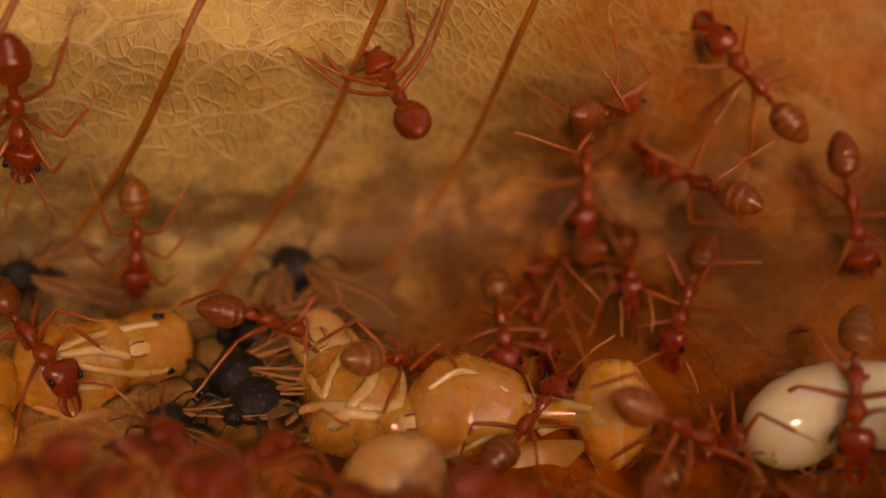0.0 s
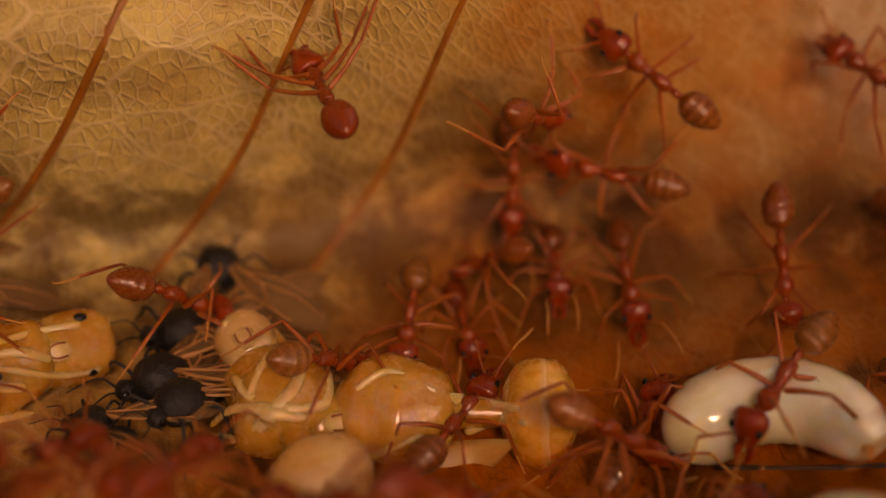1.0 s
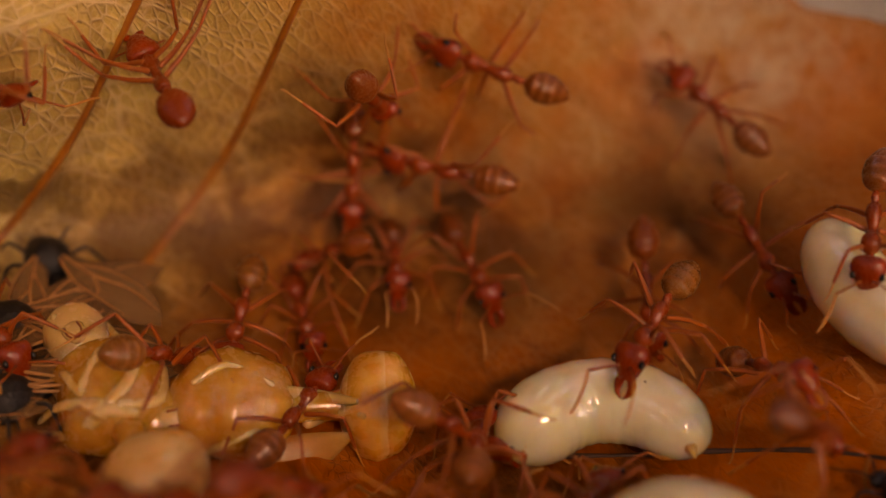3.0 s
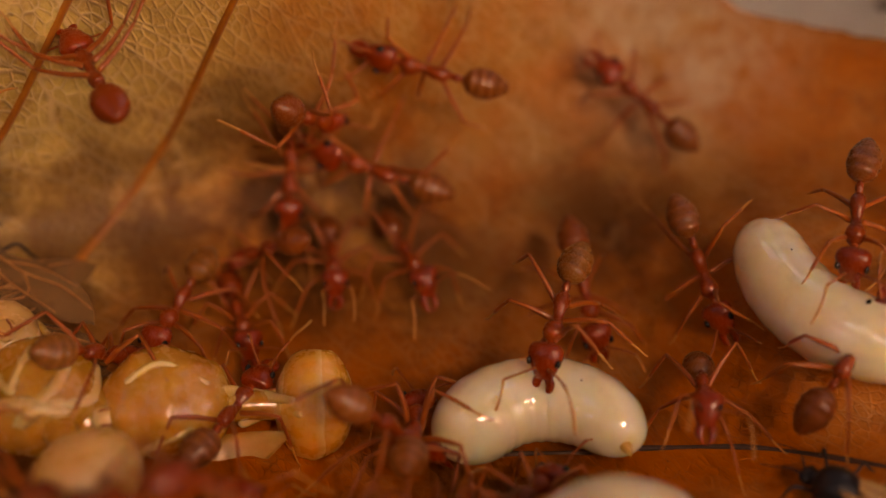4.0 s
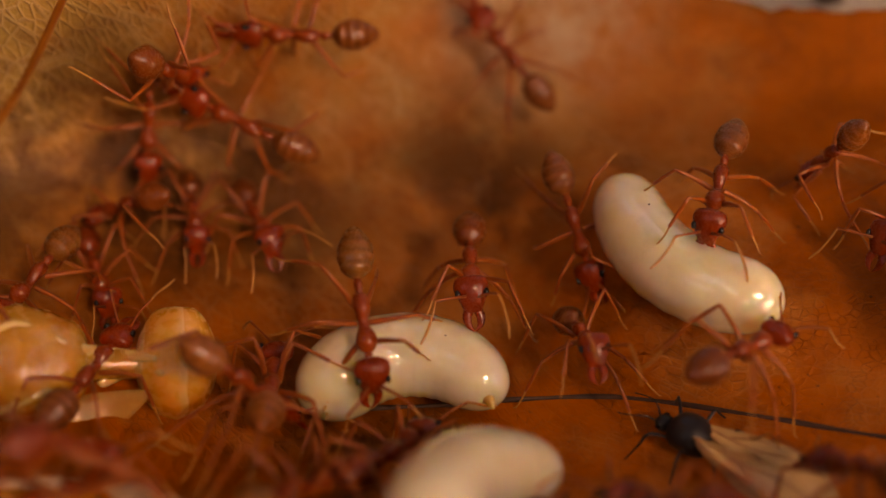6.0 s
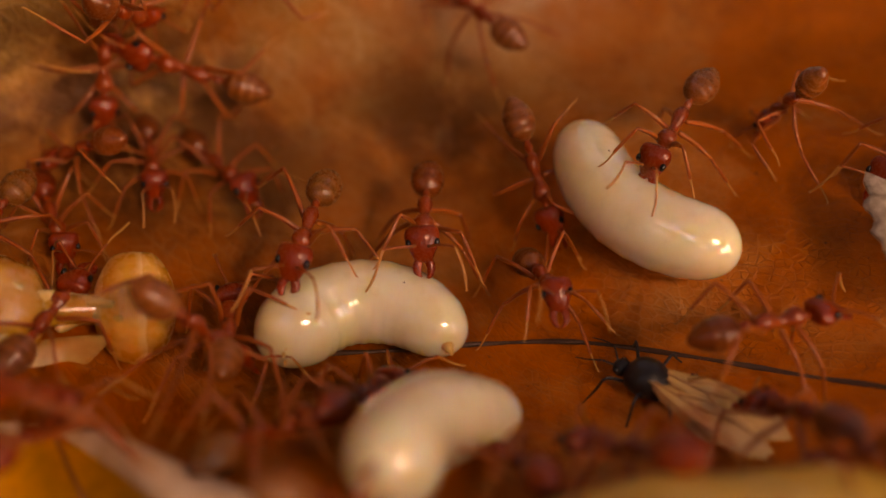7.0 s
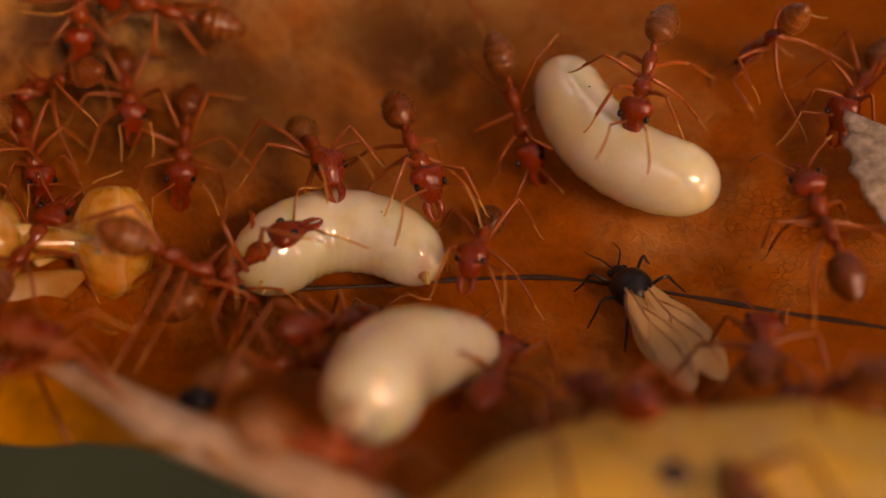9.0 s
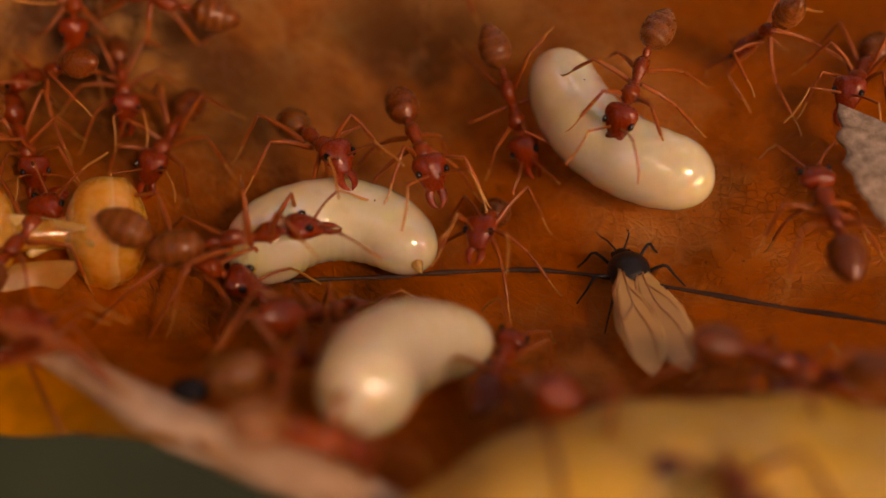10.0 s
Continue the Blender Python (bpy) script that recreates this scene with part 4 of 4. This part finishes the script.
def stride(frames, first, s, name):
    """Swings of one leg while its ant walks: three legs at a time, lifted as they go forward."""
    phase = 0.0 if (name == "middle") == (s > 0) else math.pi
    hip = Matrix.Translation(first.translation)
    rows, walked, before = [], 0.0, None
    for t in np.arange(0.0, 10.01, 0.2):
        i = min(max(sum(1 for f in frames if f[0] <= t), 1), len(frames) - 1)
        (t0, a), (t1, b) = frames[i - 1], frames[i]
        k = min(max((t - t0) / (t1 - t0), 0), 1)
        p = a.translation.lerp(b.translation, k) / MM
        pace = (p - before).length if before is not None else 0
        before, walked = p, walked + pace
        swing = min(pace / 0.35, 1) * 13
        w, up = swing * math.sin(walked * 1.9 + phase), max(swing * 0.7 * math.cos(walked * 1.9 + phase), 0)
        m = hip @ pose(0, 0, 0, s * up, 0, s * w) @ hip.inverted() @ first
        if not rows or t > 9.95 or swing > 0.4 or rows[-1][2] > 0.4:
            rows.append((float(t), m, swing))
    return [(t, m) for t, m, _ in rows]


LOOKS = {"red": "rusty red weaver ant worker with a dark red abdomen", "amber": "rusty red weaver ant worker with an amber abdomen",
         "dark": "rusty red weaver ant worker with a brown abdomen", "pale": "rusty red weaver ant worker with a golden ringed abdomen",
         "grey": "rusty red weaver ant worker with a dusky grey abdomen", "striped": "rusty red weaver ant worker with a striped brown abdomen"}
# each worker: size, abdomen, and rows of seconds, head and abdomen centre in mm
WORKERS = {
    "top": (1.00, "red", [(2.5, -17.7, 54.1, 17.6, -15.0, 49.4, 16.4)]),
    "upright": (1.00, "amber", [(0, -1.2, 61.6, 15.3, 2.3, 59.7, 11.2), (0.5, -2.3, 60.9, 15.4, 2.2, 59.2, 11.8), (1, -2.8, 60.6, 15.6, 1.6, 59.1, 12.2), (2.5, -3.2, 60.5, 15.0, 2.1, 59.5, 12.9), (4, -3.4, 60.6, 14.4, 2.0, 59.9, 13.1), (4.5, -3.5, 60.9, 13.1, 2.0, 60.7, 13.0), (5.5, -3.2, 61.1, 12.8, 2.6, 60.9, 12.8)]),
    "duel": (0.95, "dark", [(0, -5.8, 59.5, 12.6, -7.4, 54.7, 13.9), (0.5, -5.7, 59.8, 11.9, -7.3, 55.2, 13.9), (1, -5.9, 59.7, 11.8, -7.2, 55.1, 13.8), (2.5, -6.6, 59.3, 12.3, -6.8, 55.1, 15.3), (4, -6.0, 59.9, 10.9, -7.7, 55.5, 13.2)]),
    "centre": (1.05, "amber", [(0, -5.0, 60.1, 8.9, -0.5, 56.6, 8.3), (0.5, -5.6, 59.9, 9.1, -0.1, 59.1, 7.4), (1, -6.1, 59.8, 9.1, -0.5, 58.8, 8.0), (2.5, -6.3, 59.8, 8.9, -0.9, 57.7, 8.6), (4, -6.5, 59.7, 9.1, -0.9, 58.9, 7.3), (4.5, -6.3, 59.7, 9.5, -0.8, 58.5, 7.1), (5.5, -6.0, 59.7, 9.7, -0.6, 58.5, 7.1), (7, -6.9, 59.6, 8.9, -1.1, 58.9, 7.2), (8, -7.2, 59.6, 8.4, -1.4, 59.0, 6.9)]),
    "under": (0.95, "dark", [(5.5, -8.8, 59.4, 5.5, -8.4, 60.6, 10.9)]),
    "left_top": (1.10, "red", [(0, -34.9, 47.6, 15.8, -32.1, 45.4, 22.7)]),
    "left_walk": (0.95, "pale", [(0, -32.7, 50.8, 6.8, -31.1, 50.4, 11.7), (0.25, -35.1, 50.9, 7.9, -31.6, 51.4, 11.8), (0.5, -36.5, 51.1, 9.9, -31.8, 51.7, 12.1), (0.75, -37.6, 50.2, 11.1, -32.7, 50.0, 12.8), (1, -39.3, 49.5, 11.1, -34.3, 49.7, 12.6)]),
    "on_pupa": (1.00, "dark", [(0, -21.2, 48, 5.1, -24.3, 45.2, 8.6), (0.5, -21.3, 48.9, 5.2, -24.8, 46, 8.4), (1, -22.9, 49.4, 5.7, -25.3, 46.3, 9.5), (1.5, -24.3, 47, 5.6, -28.2, 50.6, 7.5), (2, -24.4, 45.8, 5.5, -27.5, 49.8, 7.8), (2.5, -23.3, 45.3, 5.3, -26.9, 49.2, 7.1)]),
    "behind_pupa": (1.00, "pale", [(2.5, -15.2, 48.4, 3.1, -17.4, 44.6, 6.4)]),
    "over_pupa": (0.95, "pale", [(0, -11.7, 48.4, 3.4, -12.9, 53.3, 5.2), (1, -13.3, 48.4, 3.6, -13.3, 53.3, 5.6), (2, -13.4, 48.1, 3.6, -13.8, 53.1, 5.4), (2.5, -13.5, 47.5, 3.6, -13.7, 52.4, 5.6), (4, -14.4, 48.9, 3.8, -12.8, 53.7, 5.4), (4.5, -14.5, 48.1, 3.7, -13.1, 52.9, 5.5), (5, -13.5, 49.2, 3.7, -12.8, 54.5, 3.7), (5.5, -14.5, 47.8, 3.7, -12.4, 52.6, 4.8)]),
    "dark_pupa": (0.95, "grey", [(2.5, -9.0, 47.2, 2.9, -10.9, 42.3, 2.6)]),
    "striped_a": (1.00, "striped", [(0, -0.8, 43.7, 1.9, -4.3, 41.8, 5.7), (2.5, -0.4, 43.0, 1.8, -3.7, 41.0, 5.8), (7, -1.3, 42.6, 1.8, -4.4, 41.2, 6.1), (8.5, -1.5, 43.1, 1.8, -4.8, 41.1, 5.8), (9.2, -0.4, 42.8, 1.8, -4.8, 42.6, 5.1), (10, 0.1, 42.5, 1.8, -4.8, 43.7, 4.0)]),
    "striped_b": (1.00, "striped", [(0, 0.9, 45.8, 2.2, -3.3, 42.2, 1.6), (0.5, 0.6, 47.1, 2.3, -2.6, 42.8, 0.9), (1, -0.5, 47.8, 2.3, -2.3, 42.6, 1.5), (1.5, -1.0, 46.7, 2.2, -1.7, 41.3, 2.6), (2.5, -1.2, 44.8, 2.2, -1.4, 39.6, 3.7), (4.5, -1.2, 46.5, 2.2, -1.5, 41.1, 3.2), (5.5, -1.4, 46.5, 2.2, -1.7, 41.1, 3.2), (7, -1.7, 46.8, 2.3, -1.9, 41.3, 2.9), (8, -1.4, 45.9, 2.2, -1.8, 40.4, 3.1), (8.5, 0.6, 45.1, 2.8, -2.8, 40.9, 2.0), (9, 1.9, 44.3, 3.8, -2.9, 42.1, 1.6), (9.5, 2.7, 43.6, 4.1, -2.2, 41.2, 3.5), (10, 2.9, 43.7, 4.1, -2.6, 43.0, 3.5)]),
    "nurse_a": (1.00, "pale", [(0, 4.6, 43, 2.9, 4.9, 47.9, 5.6), (0.5, 4.5, 42.5, 2.9, 4.8, 47.2, 5.9), (1, 3.5, 43.6, 3.3, 6.5, 47.7, 5.6), (1.5, 2.6, 45.9, 5, 7.1, 49.4, 5.5), (2, 3.7, 51, 3.2, 9, 51.4, 5.2), (2.5, 5.1, 45.7, 5, 9.2, 49.2, 6.3), (4, 4.8, 45.5, 5, 6.4, 50.3, 7.4), (4.5, 2.7, 45.1, 4.9, 5, 49.6, 7.3), (5, 2.5, 44.2, 4.7, 2.3, 49.6, 6.2), (5.5, 3.2, 42.5, 3.3, 1.6, 45.8, 7.6), (6.2, 2.6, 43, 3.9, 2.5, 47.5, 7.3), (7, 1.2, 45.5, 5, 3.1, 52.1, 6), (7.5, 1.1, 45.9, 5, 3.3, 52.8, 4.8), (8, 2, 46.3, 5, 3.6, 53.6, 4.5), (8.5, 3.1, 46.9, 5.1, 3, 54.6, 3.9), (9, 4, 47.6, 5.2, 2.4, 55, 3.6), (10, 4.7, 47.7, 5.3, 2, 54.6, 3.6)]),
    "nurse_b": (1.00, "dark", [(0, 6.2, 58, 3.5, 5.1, 60.6, 9), (0.5, 4.5, 54.9, 2.2, 4.6, 57.7, 7.8), (1, 6.2, 54.7, 2.1, 5.7, 57.4, 7.2), (1.5, 6.5, 54.6, 2.1, 6.5, 59, 5.5), (2.5, 7.4, 52.3, 1.8, 7.5, 56.6, 5.4), (4, 8.1, 51.6, 2.1, 7.1, 55.9, 5.5), (4.5, 7.9, 50.8, 2.4, 7.3, 55.3, 5.6), (5, 7.2, 46.5, 5.3, 7.3, 53.6, 5.9), (5.5, 8.1, 46.9, 5.4, 8.5, 54.2, 5.6), (7, 7.4, 46.5, 5.3, 8.5, 53.7, 5.5), (7.5, 7.7, 46.5, 5.3, 8.1, 53.7, 5.8), (8, 8.4, 46.2, 5.4, 7.7, 53.3, 5.8), (8.5, 7.7, 46, 5.3, 8.2, 53.3, 5.5), (9, 8.6, 45.9, 5.4, 7.5, 52.7, 6.2), (10, 9, 46.1, 5.5, 8, 53.1, 5.8)]),
    "walker_mid": (0.95, "dark", [(0, -3.7, 51.9, 2.2, -2.3, 56.2, 5), (0.5, -4.6, 52.9, 2.4, -1.6, 56.6, 4.8), (1, -1.7, 54.1, 2.5, -2.7, 58.8, 4.8), (1.5, 0, 54.6, 2.6, -2.9, 57.6, 6), (2, 0.5, 54.6, 2.6, -3, 56.5, 6.4), (2.5, -0.5, 54, 2.5, -3, 57.9, 5.1), (4, -1, 55.5, 3.3, -3.1, 60.3, 4.2), (4.5, -1, 55.4, 3.5, -3.5, 60.1, 3.9), (5.5, -2.2, 54.5, 3.7, -3.4, 59.7, 3.7), (7, -1.1, 54.9, 3.3, -4, 59.3, 3.5), (7.5, -1.1, 54.1, 3.2, -3.5, 58.8, 3.2), (8, -2.5, 54.3, 3.3, -3.5, 59.5, 3.5), (8.5, -2.7, 53.1, 2.4, -3.2, 58.3, 3.6), (9, -3.3, 51.3, 2.1, -3, 56.4, 3.6), (10, -4.5, 51.4, 2.2, -2.8, 56.4, 2.8)]),
    "wall_right": (1.00, "grey", [(0, 10.4, 65.9, 12.4, 13.3, 61.2, 12.1), (0.5, 9.7, 66.0, 13.0, 13.2, 61.8, 12.0), (1, 9.4, 65.9, 12.9, 12.4, 61.4, 11.7), (1.5, 8.9, 65.4, 11.9, 12.7, 61.5, 11.9), (2, 8.5, 65.0, 10.7, 14.0, 63.4, 9.8), (2.5, 10.3, 65.4, 11.2, 13.5, 61.3, 9.5), (4, 9.7, 65.5, 11.8, 14.2, 63.1, 8.5), (4.5, 9.4, 65.5, 11.9, 14.2, 63.0, 8.7), (5.5, 10.0, 65.9, 12.6, 14.2, 62.8, 7.9), (7, 10.6, 65.3, 10.7, 13.2, 60.5, 10.3)]),
    "visitor": (1.00, "red", [(0, -42.3, 41.1, 21.7, -41.0, 36.0, 23.1), (1.5, -33.3, 46.6, 18.6, -33.3, 41.4, 20.3), (2.1, -26.4, 49.3, 17.6, -27.2, 44.2, 19.4), (2.5, -23.6, 50.4, 17.0, -24.8, 45.4, 19.1), (2.7, -22.9, 50.9, 16.6, -24.0, 45.9, 18.7), (4, -23.6, 50.5, 16.8, -24.5, 45.5, 18.8)]),
    "larva_guard": (0.95, "grey", [(1.5, 14.5, 55.9, 5.4, 12, 60.6, 6), (2, 14.4, 54.2, 4.7, 10.5, 56.5, 7.7), (2.5, 14.7, 53.9, 4.8, 11.4, 57.1, 7.4), (4, 14.2, 50.7, 4, 12.4, 53.4, 8.3), (5.5, 14.6, 50, 4.2, 13, 52.7, 8.5)]),
    "larva_top": (0.95, "grey", [(0, 15.3, 46.2, 7.6, 16.5, 51.0, 9.3), (2.5, 15.9, 47.6, 8.1, 17.0, 51.9, 10.9), (4, 19.1, 47.4, 9.1, 20.2, 51.4, 12.3), (4.5, 19.3, 46.9, 9.0, 20.4, 51.4, 11.5), (5.5, 19.3, 46.7, 9.0, 20.6, 51.1, 11.4), (7, 18.6, 47.8, 9.1, 21.6, 51.5, 11.2), (7.5, 18.6, 48.2, 9.3, 21.6, 51.8, 11.6), (8, 18.2, 47.8, 9.0, 21.0, 51.3, 11.7), (8.5, 17.9, 47.0, 8.7, 20.2, 50.8, 11.6), (9, 18.4, 46.7, 8.8, 20.3, 50.8, 11.3), (10, 17.8, 46.0, 8.5, 20.1, 49.9, 11.2)]),
    "dark_walker": (0.95, "dark", [(0, 11.4, 40.4, 3.3, 10.7, 38.4, 8.0), (2.5, 11.4, 39.4, 3.2, 9.9, 37.5, 7.9), (3.8, 20.1, 45.0, 7.5, 16.2, 42.0, 5.6), (4, 20.1, 45.6, 7.6, 17.0, 42.7, 4.6), (4.5, 20.8, 44.4, 8.2, 16.9, 41.4, 6.2), (5, 20.6, 45.3, 8.5, 18.4, 41.8, 5.3), (5.5, 20.8, 44.2, 8.4, 17.9, 40.6, 6.0), (6.2, 21.6, 40.9, 5.8, 17.2, 38.5, 7.1), (7, 24.8, 39.4, 6.2, 19.7, 38.4, 6.1), (7.5, 24.9, 41.2, 7.8, 22.5, 36.8, 6.1), (8, 25.1, 41.4, 8.0, 24.2, 36.3, 7.5), (8.5, 25.3, 42.0, 8.3, 26.3, 37.3, 6.4), (9.5, 25.3, 41.5, 8.2, 24.6, 36.3, 8.4), (10, 25.9, 41.5, 8.4, 25.3, 36.3, 8.3)]),
    "floor_pink": (0.90, "grey", [(0, 12.1, 45.7, 5.1, 10.3, 49.7, 2.6), (2.5, 13.7, 44.4, 5.8, 10.8, 47.9, 3.5), (4, 11.9, 42.6, 4.4, 12.6, 47.5, 3.4), (4.5, 13.3, 42, 4.6, 12.8, 46.9, 3.6), (5.5, 13.1, 42.7, 4.8, 13.1, 47.5, 3.2), (7, 13.3, 42.8, 4.9, 13.1, 47.6, 3.5), (7.5, 12.2, 42.4, 4.4, 12.9, 47.3, 3.3), (8, 12, 43.1, 4.5, 13, 47.7, 2.9), (8.5, 10.1, 41.7, 3.9, 11.8, 46.4, 3.1), (10, 11, 43, 4.2, 12.8, 47.3, 2.4)]),
    "flake_ant": (0.95, "amber", [(0, 18.4, 57.1, 7.3, 21.8, 61.1, 8), (6.8, 29.7, 45.9, 8.9, 34.1, 48.8, 10.2), (7, 30.3, 47, 8.8, 34.5, 49.9, 10.4), (7.5, 31, 47.7, 9.3, 35, 51, 10.5), (8, 31, 47.4, 9.2, 34.8, 50.9, 10.4), (8.5, 29.4, 47.3, 8.6, 32.8, 51.2, 9.9), (9.5, 29.2, 46.8, 9, 32.8, 50.7, 10), (10, 29.6, 47, 9.6, 32.8, 51.1, 9.9)]),
    "back_small": (0.85, "dark", [(4.5, -5.9, 55.2, 3.4, -6.6, 59.9, 4.2)]),
    "front_carrier": (1.00, "pale", [(0, 0.3, 38.5, 2.2, -3.0, 34.8, 4.5), (7, 2.0, 37.6, 2.5, -2.0, 34.2, 4.2), (8, 2.7, 37.8, 2.5, -1.6, 34.7, 3.9), (8.5, 3.7, 36.7, 2.9, -1.1, 34.2, 4.0), (9, 4.7, 36.6, 2.9, -0.7, 35.7, 3.4), (10, 5.0, 35.8, 3.3, 0.1, 33.9, 4.8)]),
    "front_right": (1.00, "dark", [(4.5, 22.2, 35.5, 4.4, 22.5, 31.2, 7.8), (7, 20.8, 35.9, 4.1, 21.6, 31.4, 7.2), (8.5, 21.3, 37.0, 4.2, 22.5, 32.2, 6.8), (9.5, 22.7, 33.6, 4.6, 17.9, 32.1, 6.9), (10, 23.1, 32.7, 4.7, 18.5, 31.6, 7.4)]),
    "front_corner": (1.00, "amber", [(10, 21.3, 31.3, 4.7, 22.1, 28.2, 9.2)]),
    "front_low": (0.95, "red", [(0, 2.7, 40.6, 1.7, 5.0, 36.6, 4.2), (5.5, 5.2, 41.1, 1.9, 2.1, 37.0, 3.2), (7, 5.7, 40.7, 1.9, 2.9, 36.8, 3.8), (10, 5.2, 40.5, 1.8, 1.8, 37.4, 4.2)]),
    "front_red_a": (1.00, "red", [(1, -24.7, 37.1, 7.4, -20.4, 33.6, 7.6)]),
    "front_red_b": (1.00, "red", [(2.5, -19.6, 37.8, 6.4, -19.8, 32.8, 8.7)]),
    "front_red_c": (1.00, "red", [(1.5, -12.8, 34.8, 5.5, -13.8, 30.4, 8.5)]),
    "front_red_d": (1.00, "red", [(4.5, -8.1, 36.5, 4.8, -9.7, 33.1, 8.8)]),
    "front_red_e": (1.00, "red", [(0, -29.8, 32.0, 8.7, -25.0, 30.7, 11.1)]),
    "front_red_f": (1.00, "red", [(0, -25.6, 35.7, 7.6, -21.1, 32.7, 8.5)]),
    "front_gaster": (1.00, "pale", [(7.5, 3.8, 28.4, 5.8, 0.4, 26.2, 9.6)]),
    "beside_larva": (0.90, "red", [(7, 8.8, 35.5, 2.5, 10.3, 31.5, 5.0), (8, 8.7, 35.8, 2.4, 9.7, 31.4, 4.5), (8.5, 9.3, 36.7, 2.2, 10.9, 32.6, 4.5), (9, 11.6, 38.1, 2.0, 9.8, 33.9, 3.7), (10, 11.9, 38.0, 2.0, 9.9, 33.6, 3.3)]),
    "left_pupa": (1.05, "dark", [(0, -31.6, 40.8, 7.4, -35.9, 43.8, 10)]),
    "back_ridge": (0.90, "dark", [(2.5, -11.6, 57.5, 3.5, -8.2, 55.1, 6.2)]),
    "left_back": (0.90, "red", [(8, -10.2, 51.3, 2, -11.9, 55.9, 2.9)]),
    "on_yellow_leaf": (1.00, "amber", [(0, 4.7, 18.4, 9.9, 4.8, 14.8, 14.0), (8, 16.6, 24.7, 7.1, 15.4, 20.4, 10.3), (9, 16.6, 27.2, 6.8, 15.4, 22.6, 9.5), (10, 16.4, 26.6, 6.9, 15.4, 22.0, 9.7)]),
    "rim_red": (1.00, "red", [(4.5, 12.0, 33.6, 4.6, 14.0, 29.8, 7.4), (8, 12.4, 33.2, 4.6, 14.2, 29.4, 7.4), (9, 13.3, 32.8, 4.6, 13.4, 28.8, 7.6), (10, 14.4, 31.1, 4.1, 11.0, 28.8, 7.7)]),
    "front_red_g": (1.00, "red", [(1, -15.8, 34.6, 6.3, -11.8, 31.5, 8.6)]),
    "front_red_h": (1.00, "red", [(1, -24.8, 32.9, 8.1, -23.8, 28.3, 11.0)]),
    "low_left": (0.95, "red", [(10, -8.2, 38.1, 2.3, -10.0, 34.0, 4.9)]),
    "far_right": (0.85, "amber", [(7, 26.2, 52.6, 8.8, 26.5, 49.6, 12.4)]),
}
for seed, (doing, (size, style, rows)) in enumerate(WORKERS.items()):
    ant(size, style, rows, seed + 3, LOOKS[style])


def motions():
    for ob, rows in MOVES:
        walk(ob, rows)


motions()
